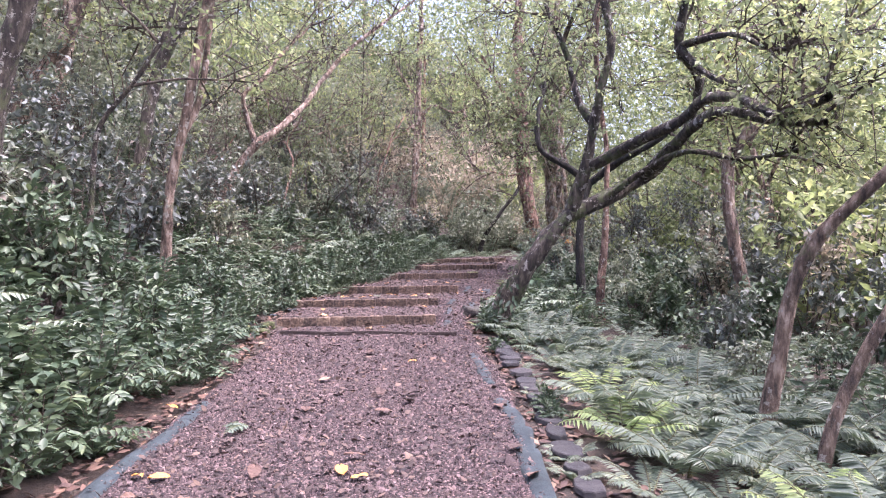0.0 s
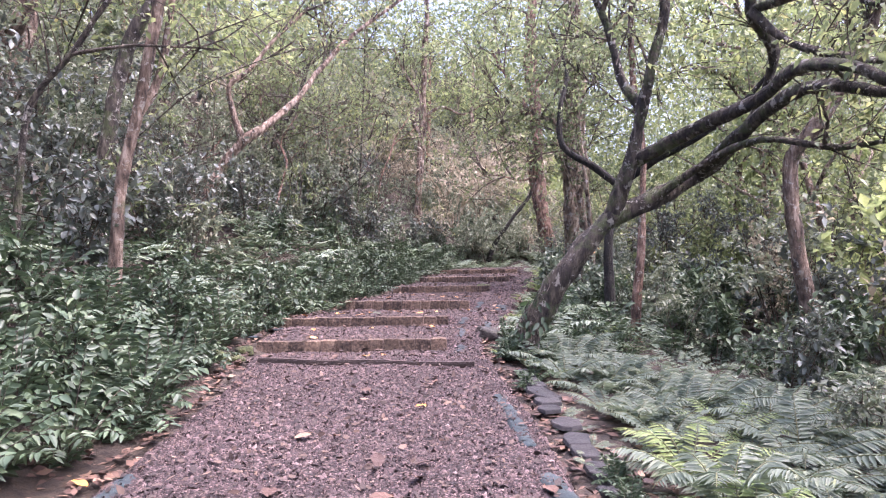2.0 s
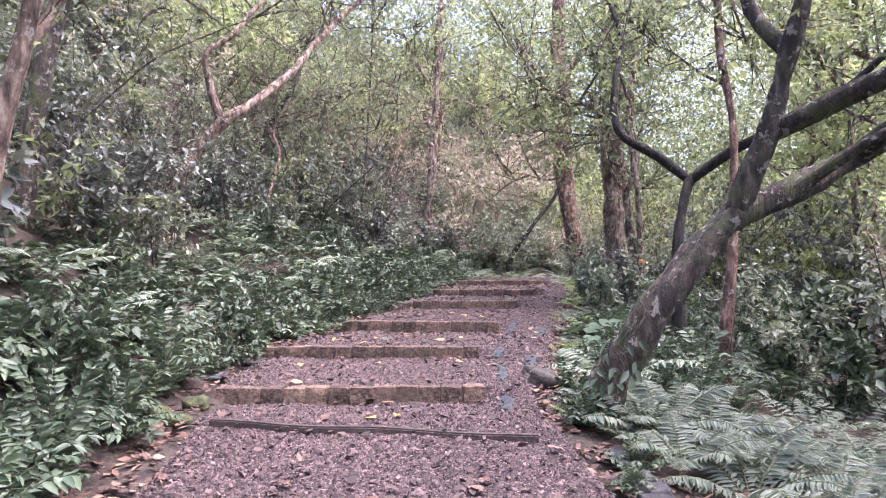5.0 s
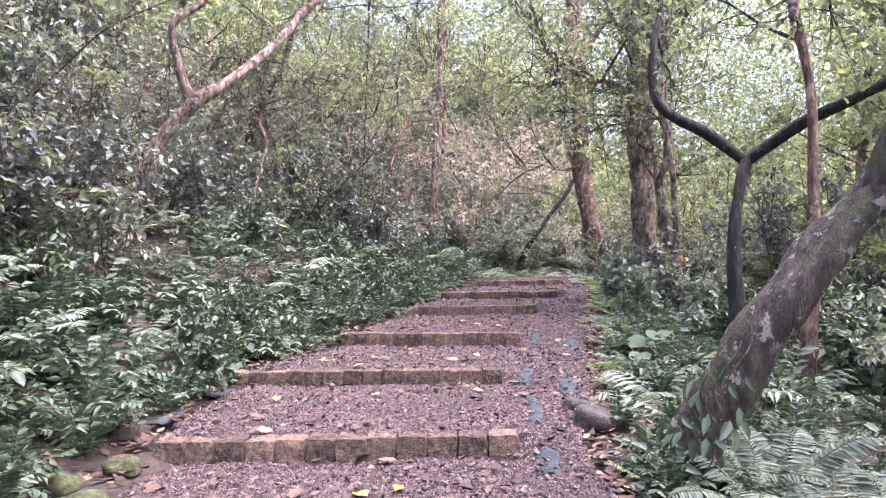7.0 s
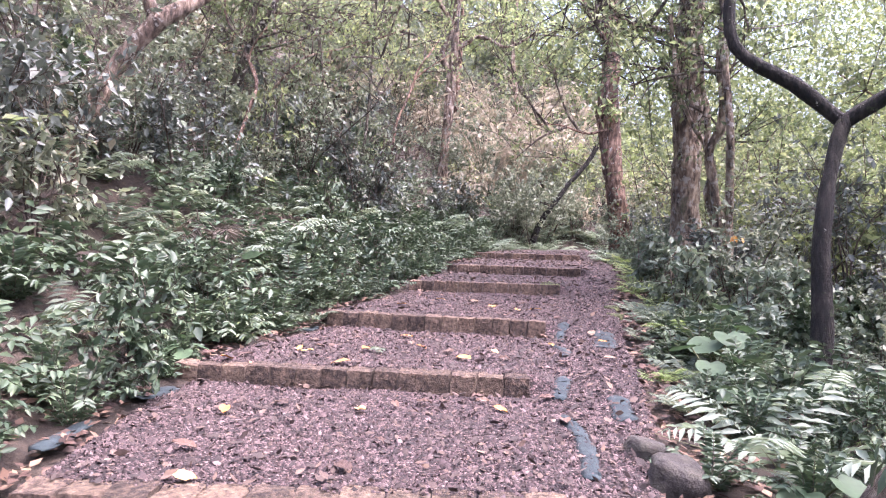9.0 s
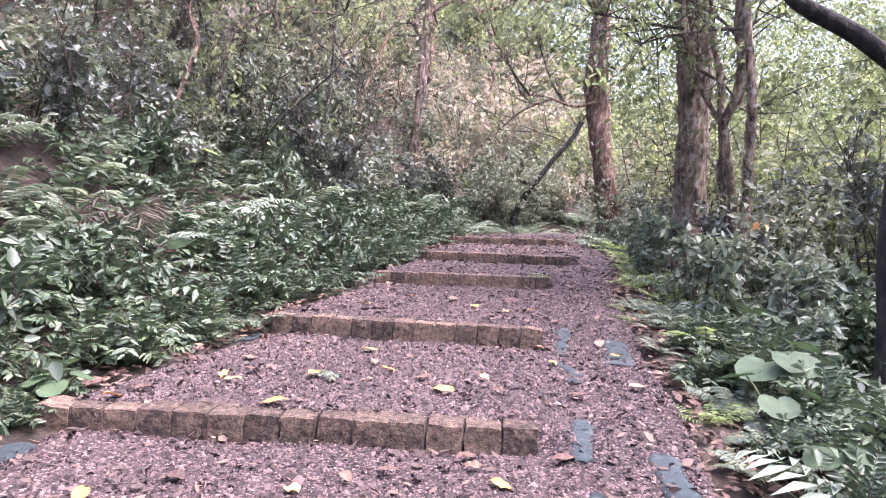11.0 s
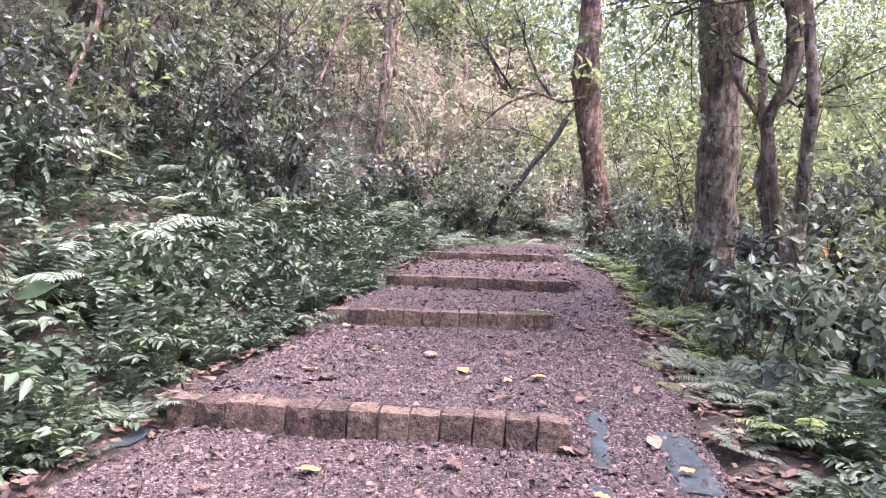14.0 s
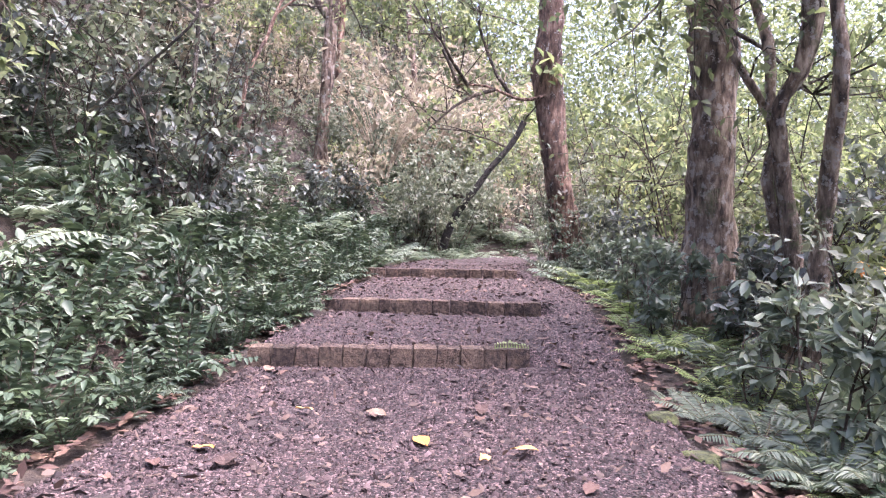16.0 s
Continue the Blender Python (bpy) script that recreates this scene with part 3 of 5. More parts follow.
make_tree("bent tree with pale tan bark", BARK_TAN, [
    ([(5.56, 11.8, -0.09), (5.28, 11.8, 1.01), (5.13, 11.8, 2.01), (5.06, 11.8, 3.01), (5.32, 11.6, 3.48), (5.95, 11.4, 4.7), (6.13, 11.2, 6.25), (6.2, 11.2, 7.5)], 0.15, 0.06),
], 14, 0.8, 7, 0.09, seed=17, sub=5)
make_tree("leaning tree with mottled tan bark and lichen", BARK_TAN, [
    ([(3.13, 6.4, -0.07), (3.26, 6.4, 0.53), (3.35, 6.4, 1.07), (3.5, 6.3, 1.56), (3.99, 6.0, 2.17), (4.63, 5.6, 3.12), (5.4, 5.2, 4.6)], 0.075, 0.045),
], 8, 0.7, 7, 0.09, seed=18, sub=4)
make_tree("slanting orange tan stem", BARK_TAN, [
    ([(3.1, 5.3, 0.11), (3.28, 5.3, 0.54), (3.46, 5.2, 0.98), (3.9, 5.0, 1.97), (4.5, 4.8, 3.4)], 0.05, 0.03),
], 6, 0.6, 7, 0.09, seed=19, sub=4)
make_tree("slim bank tree with pale mottled bark", BARK_TAN, [
    ([(-3.83, 9.2, 1.31), (-3.79, 9.2, 2.32), (-3.62, 9.2, 2.99), (-3.5, 9.2, 3.59), (-3.33, 9.2, 4.53), (-3.03, 9.1, 5.5), (-2.6, 9.0, 7)], 0.085, 0.045),
    ([(-3.58, 9.2, 3.12), (-3.44, 9.4, 3.58), (-3.32, 9.5, 4.65), (-3.29, 9.6, 5.6), (-3.4, 9.7, 6.6)], 0.055, 0.03),
], 10, 0.8, 7, 0.09, seed=20, sub=4, limb_start=0.65)
make_tree("dark trunk leaning on the bank", BARK_DARK, [
    ([(-5.78, 12.8, 3.5), (-5.64, 12.8, 4.32), (-5.35, 12.8, 5.2), (-4.92, 12.8, 5.93), (-4.5, 12.8, 6.9), (-4.2, 12.8, 8)], 0.15, 0.07),
], 14, 0.9, 7, 0.09, seed=21, sub=5)
make_tree("thin dark leaning stem on the bank", BARK_DARK, [
    ([(-4.56, 8.7, 2.4), (-4.47, 8.7, 3.11), (-4.06, 8.7, 3.64), (-3.82, 8.7, 4.02), (-3.6, 8.7, 4.4), (-3.4, 8.7, 5.3)], 0.045, 0.025),
], 8, 0.7, 7, 0.09, seed=22, sub=3)
make_tree("pale straight tree up the bank", BARK_TAN, [
    ([(-8.77, 14.7, 3.51), (-8.58, 14.7, 4.63), (-8.33, 14.7, 5.62), (-8.21, 14.7, 6.75), (-8.27, 14.7, 8), (-8.1, 14.7, 10)], 0.16, 0.08),
], 14, 0.9, 7, 0.1, seed=23, sub=6)
make_tree("tan tree leaning out from the bank", BARK_TAN, [
    ([(-8.47, 13.0, 3.71), (-7.98, 13.0, 4.65), (-7.42, 13.0, 5.48), (-7.04, 13.0, 6.36), (-6.7, 13.0, 7.4), (-6.3, 13, 9)], 0.17, 0.09),
], 14, 0.9, 7, 0.1, seed=24, sub=6)
make_tree("thick dark trunk on the bank", BARK_DARK, [
    ([(-5.11, 7.5, 2.6), (-4.92, 7.5, 3.6), (-4.76, 7.5, 4.24), (-4.6, 7.5, 5.3), (-4.4, 7.5, 7)], 0.16, 0.1),
], 12, 0.8, 7, 0.09, seed=25, sub=5)
make_tree("leaning forked tree with pale brown bark on the bank", BARK_TAN, [
    ([(-5.28, 15.6, 2.3), (-5.04, 15.6, 2.99), (-4.84, 15.7, 3.46), (-4.42, 15.8, 4.01)], 0.13, 0.10),
    ([(-4.44, 15.8, 3.98), (-4.64, 15.8, 4.6), (-4.72, 15.8, 5.15), (-4.34, 16.0, 5.56), (-3.96, 16.4, 6.29), (-3.3, 17, 7.3)], 0.075, 0.03),
    ([(-4.44, 15.8, 3.98), (-3.98, 16.1, 4.39), (-3.52, 16.6, 5.06), (-3.17, 17.2, 5.78), (-2.64, 18.0, 6.79), (-1.66, 18.5, 7.75), (-0.8, 19, 8.6)], 0.09, 0.03),
], 10, 0.9, 8, 0.09, seed=26, sub=4)
make_tree("tall pale trunk with twisted side boughs", BARK_TAN, [
    ([(-1.29, 28.7, 3.0), (-1.11, 28.7, 6.52), (-0.99, 28.7, 9.79), (-0.88, 28.7, 12.6), (-0.77, 28.7, 15)], 0.17, 0.08),
    ([(-1.2, 28.7, 6.6), (-1.46, 28.7, 7.1), (-1.15, 28.6, 7.9), (-1.68, 28.4, 8.77), (-2.24, 28.2, 9.87)], 0.1, 0.05),
    ([(-1.1, 28.7, 7.2), (-0.3, 28.5, 7.6), (0.6, 28.3, 7.3), (1.5, 28, 7.8)], 0.07, 0.03),
], 14, 1.1, 7, 0.12, LEAF_BRIGHT, seed=27, sub=5)
for k, (pts, r, bk) in enumerate([
    ([(-3.0, 23.0, 2.4), (-2.86, 23.0, 4.36), (-2.79, 23.0, 6.21), (-2.74, 23.0, 8.4)], 0.045, BARK_DARK),
    ([(-5.58, 21.0, 3.3), (-5.31, 21.0, 4.33), (-4.89, 21.0, 5.23), (-4.47, 21.0, 6.02), (-4.1, 21.0, 7.2)], 0.10, BARK_DARK),
    ([(-5.34, 26.4, 2.7), (-5.0, 26.4, 3.83), (-4.81, 26.4, 4.88), (-4.52, 26.4, 6.06), (-4.4, 26.4, 7.6)], 0.10, BARK_TAN),
    ([(-3.4, 27.0, 3.0), (-3.35, 27.0, 4.54), (-3.42, 27.0, 5.76), (-3.61, 27.0, 8)], 0.06, BARK_DARK),
    ([(-0.89, 33.0, 4.4), (-1.0, 33.0, 6.28), (-0.91, 33.0, 8.5), (-0.92, 33.0, 11)], 0.13, BARK_RED),
    ([(1.44, 34.0, 4.5), (1.33, 34.0, 6.8), (1.1, 34.0, 8.53), (1.19, 34.0, 11)], 0.12, BARK_TAN),
    ([(-5.95, 22.0, 3.3), (-5.78, 22.0, 4.0), (-5.46, 22.0, 4.77), (-5.2, 22.0, 6.2)], 0.12, BARK_DARK),
]):
    make_tree(["thin dark sapling stem on the slope", "curved dark tree on the slope", "tan tree on the slope", "thin straight stem on the slope",
               "reddish trunk far up the slope", "pale branching trunk far up the slope", "dark crooked tree on the slope"][k],
              bk, [(pts, r, r * .45)], 12, 0.9, 7, 0.11, LEAF_BRIGHT if k in (2, 4) else LEAF_CROWN, seed=40 + k, sub=5)
# crooked thin stems that crowd the bank
rnd = np.random.default_rng(64)
for k in range(16):
    x, y = beside(rnd.uniform(13, 27), rnd.uniform(2.6, 8), -1)
    z = gz(x, y)
    p = np.array([x, y, z])
    d = np.array([rnd.normal() * .35, rnd.normal() * .2, 1])
    pts = [p]
    for _ in range(6):
        d = unit(d + rnd.normal(size=3) * [.42, .3, .1])
        d[2] = max(d[2], .35)
        p = p + d * rnd.uniform(.6, 1.0)
        pts.append(p)
    r = rnd.uniform(.02, .05)
    mid = pts[3]
    fork = [mid, mid + [rnd.normal() * .5, .2, .6], mid + [rnd.normal() * 1.2, .3, 1.5]]
    make_tree("crooked thin stem with few leaves on the bank", [BARK_DARK, BARK_TAN, BARK_RED][k % 3], [(pts, r, r * .4), (fork, r * .55, r * .25)], 4, 0.6, 5, 0.09, seed=700 + k, sub=3)
# dead pole leaning across the far slope
make_tree("dead dark pole leaning over the slope", BARK_BLACK, [([(1.72, 27.6, 2.0), (2.0, 27.6, 2.43), (2.46, 27.6, 3.08), (3.03, 27.6, 3.86), (3.25, 27.6, 4.3)], 0.095, 0.06)], 3, 0.7, 0, 0.1, seed=60, sub=2, name="dead_pole")


# ---- the wood all round: a few grown trees, set again and again ----
def wood_tree(h, lean, seed, bark, leaf):
    rnd = np.random.default_rng(seed)
    top = np.array([lean, lean * .4, h])
    trunk = [np.zeros(3), top * .3 + rnd.normal(size=3) * [.12, .12, 0], top * .65 + rnd.normal(size=3) * [.25, .25, 0], top]
    limbs = [(trunk, 0.105, 0.03)]
    line = spline(trunk, .2)
    for k in range(7):
        i = int(len(line) * (0.35 + 0.6 * k / 7))
        a = k * 2.4 + rnd.random()
        d = np.array([math.cos(a), math.sin(a), 0.45 + .5 * rnd.random()])
        ln = h * (0.22 + .12 * rnd.random())
        p = line[i]
        limbs.append(([p, p + d * ln * .5 + rnd.normal(size=3) * .15, p + d * ln + rnd.normal(size=3) * .25], 0.05, 0.015))
    base = new("tree")
    tagged(base, "slender woodland tree with a loose light green crown", "tree", "trees of the wood")
    grown = []
    for k, (pts, r0, r1) in enumerate(limbs):
        l = spline(pts, .5)
        r = r0 + (r1 - r0) * np.linspace(0, 1, len(l))
        v, f = tube(l, r, 8 if k == 0 else 5, .1)
        child("trunk" if k == 0 else "limb", mesh_np("limb", v - ([0, 0, .3] if k == 0 else [0, 0, 0]), f, bark, True), base)
        grown.append((l, .5 if k == 0 else .25))
    tw, lines = twigs_from(grown, 11, 1.0, rnd, .1)
    v, f = gather(tw[::4])
    child("branchwork", mesh_np("branchwork", v, f, TWIG, True), base)["kind"] = "stuff"
    v, f = leaves_on(lines, 7, rnd, 0.17)
    child("crown", mesh_np("crown", v, f, leaf), base)["kind"] = "stuff"
    return base


kinds = [wood_tree(8.5, 1.2, 101, BARK_TAN, LEAF_CROWN), wood_tree(7.0, -1.6, 102, BARK_DARK, LEAF_BRIGHT), wood_tree(10, 0.6, 103, BARK_GREY, LEAF_CROWN), wood_tree(6, 2.0, 104, BARK_TAN, LEAF_BRIGHT)]
rnd = np.random.default_rng(5)
spots = []
for _ in range(3000):
    x, y = rnd.uniform(-24, 34), rnd.uniform(-14, 58)
    off, w, _z = locate(x, y)
    clear = abs(off[0]) - w[0]
    if clear < (4.5 if off[0] < 0 else 5.6) or (off[0] > 0 and y < 13 and clear < 6.5):
        continue
    if any((x - a) ** 2 + (y - b) ** 2 < (2.3 if off[0] > 0 else 3.2) ** 2 for a, b in spots):
        continue
    if off[0] < 0 and rnd.random() < (.75 if 18 < y < 42 and x > -14 else .45):
        continue
    if off[0] > 0 and 20 < y < 42 and x < 13 and rnd.random() < .6:
        continue
    spots.append((x, y))
    if len(spots) >= 80:
        break
# unseen trees behind and beside the camera's start, added to shade the path there
spots += [(-4.6, -1.2), (3.2, -2.2), (3.6, 1.0), (-5.2, 2.2), (-1.2, -6.5)]
for _ in range(400):
    x, y = rnd.uniform(6, 14), rnd.uniform(14.5, 25)
    off, w, _z = locate(x, y)
    if off[0] > 0 and off[0] - w[0] > 5.8 and all((x - a) ** 2 + (y - b) ** 2 > 1.7 ** 2 for a, b in spots):
        spots.append((x, y))
    if len(spots) >= 101:
        break
# none over the bend, which lies open to the sky
spots = [(x, y) for x, y in spots if not (-9 < x < 9 and 22 < y < 44)]
for k, (x, y) in enumerate(spots):
    m = pose(x, y, gz(x, y) - .05, rnd.uniform(-5, 5), rnd.uniform(-5, 5), rnd.uniform(0, 360)) @ Matrix.Scale(rnd.uniform(.75, 1.25), 4)
    src = kinds[k % 4]
    if k < 4:
        src.matrix_basis = m
    else:
        copy_thing(src, m.normalized()).scale = m.to_scale()


# ---- undergrowth ----
def frond_lines(n, length, rise, rnd, stiff=0.5):
    out = []
    for k in range(n):
        a = 2 * math.pi * (k + rnd.random() * .7) / n
        ln = length * (.65 + .5 * rnd.random())
        e = rise * (.7 + .6 * rnd.random())
        s = np.linspace(0, 1, 6)[:, None]
        d = np.array([math.cos(a), math.sin(a), 0])
        out.append(d * s * ln * (1 - .15 * s) + np.array([0, 0, 1]) * (s * e - s ** 2.2 * e * (1 - stiff)) + rnd.normal(size=3) * .06 * s ** 2 * ln)
    return out


def pinnate(lines, count, leaf_len, width, rnd, taper=True, full=True, loose=1.0):
    """Leaflets in pairs along each line."""
    P, D, N, L, W = [], [], [], [], []
    for l in lines:
        u = np.linspace(.12, .99, count)
        idx = u * (len(l) - 1)
        i = np.minimum(idx.astype(int), len(l) - 2)
        p = l[i] + (l[i + 1] - l[i]) * (idx - i)[:, None]
        t = unit(l[i + 1] - l[i])
        side = unit(np.cross(t, [0, 0, 1]))
        up = np.cross(side, t)
        size = leaf_len * (np.sin(np.pi * np.clip(u * .92 + .12, 0, 1)) ** .7 if taper else 1) * (.85 + .3 * rnd.random(count))
        for sg in (-1, 1):
            P.append(p)
            D.append(side * sg + t * .45 + rnd.normal(size=(count, 3)) * .12 * loose - up * .15)
            N.append(up + rnd.normal(size=(count, 3)) * .18 * loose)
            L.append(size)
            W.append(size * width)
    return leaf_arrays(np.vstack(P), np.vstack(D), np.vstack(N), np.hstack(L), np.hstack(W), full, .18)


def plant(name, label, category, group, stems, leaves, leaf, stem_mat):
    base = new(name)
    tagged(base, label, category, group)
    v, f = gather(stems)
    child("stalk", mesh_np("stalk", v, f, stem_mat, True), base)["kind"] = "stuff"
    v, f = leaves
    child("foliage", mesh_np("foliage", v, f, leaf), base)["kind"] = "stuff"
    return base


STALK = grain_mat("green_stalk", [(0.3, (0.05, 0.06, 0.02)), (0.7, (0.12, 0.12, 0.05))], 20, .7, .005)


def fern(seed, length=.78, n=9, leaf=None, pairs=25, full=True,  label="green fern with arching lacy fronds", group="ferns beside the path"):
    rnd = np.random.default_rng(seed)
    lines = frond_lines(n, length, length * .75, rnd, .35)
    stems = [tube(l[::1 if full else 5], np.linspace(.006, .002, len(l[::1 if full else 5])), 3) for l in lines]
    return plant("fern", label, "fern", group, stems, pinnate(lines, pairs, length * .18, .10 if full else .12, rnd, True, full, .6), leaf or LEAF_FERN, STALK)


def low_shrub(seed, length=.6, n=13, pairs=11, full=True, size=.094):
    rnd = np.random.default_rng(seed)
    lines = frond_lines(n, length, length * 1.1, rnd, .45) + [l * [.6, .6, 1.15] for l in frond_lines(n // 2, length * .8, length * 1.3, rnd, .6)]
    stems = [tube(l[::1 if full else 5], np.linspace(.006, .002, len(l[::1 if full else 5])), 3) for l in lines]
    v, f = pinnate(lines, pairs, size, .20, rnd, False, full, 1.5)
    return plant("low_shrub", "low dark green shrub with rows of pointed leaves", "shrub", "low shrubs along the path", stems, (v, f), LEAF_LOW, TWIG)


def bush(seed, h, leaf, label, size=.11, nb=9, per=5.5, group="bushes of the wood", lite=False):
    rnd = np.random.default_rng(seed)
    stems, grown = [], []
    for k in range(4):
        a = rnd.random() * 6.28
        tip = np.array([math.cos(a) * h * .35, math.sin(a) * h * .35, h * (.7 + .4 * rnd.random())])
        l = spline([np.array([math.cos(a), math.sin(a), 0]) * .04 - [0, 0, .1], tip * .5 + rnd.normal(size=3) * .06 * h, tip], .3)
        stems.append(tube(l, np.linspace(.014, .004, len(l)) * (.5 + .4 * h), 5))
        grown.append((l, .12))
    tw, lines = twigs_from(grown, nb, h * .28, rnd, .2)
    return plant("bush", label, "bush", group, stems if lite else stems + tw, leaves_on(lines, per, rnd, size, (h < 1.5 or h > 2.3) and not lite, 1.4), leaf, TWIG)


ferns = [fern(201), fern(202, .92, 8), fern(203, .62, 10)]
ferns += [fern(204, .7, 10, LEAF_FRESH, 16, True, "fresh yellow-green fern beside the path"), fern(205, .5, 11, LEAF_FRESH, 15, True, "fresh yellow-green fern beside the path")]
pale = [fern(211, 1.25, 8, LEAF_PALE, 20, True, "large pale grey-green fern on the bank", "pale ferns on the bank"), fern(212, 1.0, 9, LEAF_PALE, 18, True, "large pale grey-green fern on the bank", "pale ferns on the bank")]
shrubs = [low_shrub(221), low_shrub(222, .7), low_shrub(223, .5, 18)]
bushes = [bush(231, 1.3, LEAF_BUSH, "dark glossy bush on the bank", .11), bush(232, 1.8, LEAF_BUSH, "tall dark glossy bush on the bank", .125), bush(233, 1.0, LEAF_LOW, "small dark green bush among ferns", .10),
          bush(235, 1.5, LEAF_DRY, "thin dry brown bush with few leaves", .10, 8, 5), bush(237, 1.4, LEAF_GREY, "pale grey-green bush on the bank", .10)]
# plainer ones for the mass of undergrowth farther off
lite = [bush(241, 1.4, LEAF_BUSH, "", .12, 6, 7, "", True), bush(242, 1.8, LEAF_GREY, "", .105, 7, 9, "", True), bush(243, 1.0, LEAF_LOW, "", .13, 6, 6, "", True), bush(244, 2.3, LEAF_CROWN, "", .16, 7, 6, "", True),
        bush(245, 1.6, LEAF_DRY, "", .13, 6, 4, "", True), bush(246, 2.0, LEAF_BRIGHT, "", .16, 7, 6, "", True), low_shrub(247, .65, 9, 6, False, .14), fern(248, .85, 7, None, 13, False), fern(249, 1.2, 7, LEAF_PALE, 14, False), low_shrub(250, .55, 9, 6, False, .13), bush(251, 2.2, LEAF_DRY, "", .08, 4, 1, "", False)]
used = set()


def put(src, x, y, scale, rnd, tilt=8, sink=0.0, lean_y=0.0):
    m = pose(x, y, gz(x, y) - sink, rnd.uniform(-tilt, tilt), lean_y + rnd.uniform(-tilt, tilt), rnd.uniform(0, 360))
    if src.name not in used:
        used.add(src.name)
        src.matrix_basis = m
        ob = src
    else:
        ob = copy_thing(src, m)
    ob.scale = (scale, scale, scale * rnd.uniform(.85, 1.15))
    return ob


def along(side, y0, y1, d0, d1, step, choose, rnd, scale=(.8, 1.2), keep=1.0, sink=.03):
    """Plants in a loose grid beside the path."""
    d = d0
    while d < d1:
        y = y0 + rnd.random() * step
        while y < y1:
            if rnd.random() < keep:
                x, yy = beside(y, d + rnd.uniform(-.35, .35) * step, side)
                off, w, _z = locate(x, yy)
                if abs(off[0]) - w[0] > .12:
                    put(choose(rnd), x, yy, rnd.uniform(*scale), rnd, sink=sink)
            y += step * rnd.uniform(.7, 1.3)
        d += step * .8


def pick(table):
    obs, ws = zip(*table)
    cum = np.cumsum(ws) / sum(ws)
    return lambda r: obs[int(np.searchsorted(cum, r.random()))]


def arrays_of(src):
    """The meshes of a plant as arrays, by material."""
    out = []
    for c in src.children:
        me = c.data
        v = np.empty(len(me.vertices) * 3, np.float32)
        me.vertices.foreach_get("co", v)
        f = np.empty(len(me.loops), np.int32)
        me.loops.foreach_get("vertex_index", f)
        out.append((me.materials[0], v.reshape(-1, 3), f.reshape(len(me.polygons), -1)))
    return out


def thicket(name, label, places, rnd):
    """Many plants far from the path, joined: places are (plant, x, y, scale)."""
    heaps = {}
    zs = ground_z([q[1] for q in places], [q[2] for q in places])
    cache = {}
    for (src, x, y, sc), z in zip(places, zs):
        if src.name not in cache:
            cache[src.name] = arrays_of(src)
        m = np.array(pose(0, 0, 0, rnd.uniform(-9, 9), rnd.uniform(-9, 9), rnd.uniform(0, 360)).to_3x3()) * sc
        for mat, v, f in cache[src.name]:
            heaps.setdefault((mat.name, f.shape[1]), (mat, []))[1].append((v @ m.T + [x, y, z - .05], f))
    for mat, chunks in heaps.values():
        v, f = gather(chunks)
        tagged(new(name, mesh_np(name, v, f, mat)), label, "undergrowth", kind="stuff")


def spread(side, y0, y1, d0, d1, step, choose, rnd, scale=(.8, 1.2), keep=1.0):
    out = []
    d = d0
    while d < d1:
        y = y0 + rnd.random() * step
        while y < y1:
            if rnd.random() < keep:
                x, yy = beside(y, d + rnd.uniform(-.35, .35) * step, side)
                off, w, _z = locate(x, yy)
                if abs(off[0]) - w[0] > .12:
                    out.append((choose(rnd), x, yy, rnd.uniform(*scale)))
            y += step * rnd.uniform(.7, 1.3)
        d += step * .8
    return out


rnd = np.random.default_rng(77)
S1, S2, S3 = shrubs
B1, B2, B3, B5, B7 = bushes
F1, F2, F3, F4, F5 = ferns
K1, K2, K3, K4, K5, K6, KS, KF, KP, KT, KB = lite
along(-1, 1.0, 11, .40, 1.6, .52, pick([(S1, 4), (S2, 4), (S3, 4), (F3, 1), (B3, .6)]), rnd, (.7, 1.1), .95)
along(-1, 11, 26, .22, 1.6, .52, pick([(S1, 4), (S2, 4), (S3, 4), (F3, 1), (B3, .6)]), rnd, (.65, 1.0), .95)
along(-1, 11.5, 24, .10, .3, .50, pick([(S1, 2), (S3, 4), (F3, 1.5)]), rnd, (.45, .7), .9)
along(-1, 1.0, 26, 1.7, 3.6, .85, pick([(S2, 3), (B1, 3), (B2, 1.2), (B3, 2), (pale[1], 3.2), (pale[0], 2.6), (B5, .7), (B7, 1.2), (F2, 3)]), rnd, (.8, 1.1), .95)
along(-1, 12.6, 18, .10, .55, .40, pick([(S3, 4), (F3, 1), (S1, 2)]), rnd, (.4, .62), .95)
along(1, 10.2, 12.6, .35, 2.2, .5, pick([(F3, 2), (S1, 2), (S3, 3), (F5, 1)]), rnd, (.4, .7), .95)
along(1, 1.5, 10.2, .30, .6, .42, pick([(F3, 3), (S3, 2), (F5, .6)]), rnd, (.35, .5), .8)
along(1, 1.5, 10.2, .72, 3.3, .52, pick([(F1, 5), (F2, 5), (F3, 5), (F4, .6)]), rnd, (.72, 1.12), .95)
along(1, 12.5, 16.5, .3, 1.6, .52, pick([(F3, 3), (S1, 3), (S3, 3), (B3, .4), (F1, 2), (F5, 1)]), rnd, (.5, .85), .95)
along(1, 16.5, 26, .42, 1.7, .52, pick([(F3, 3), (S3, .5), (F1, 2), (F4, 4), (F5, 5)]), rnd, (.55, .9), .95)
along(1, 7.5, 24, 3.6, 5.5, 1.2, pick([(B1, 4), (B7, 1.5), (B3, 3), (F2, 4), (B5, .3)]), rnd, (.7, 1.0), .85)
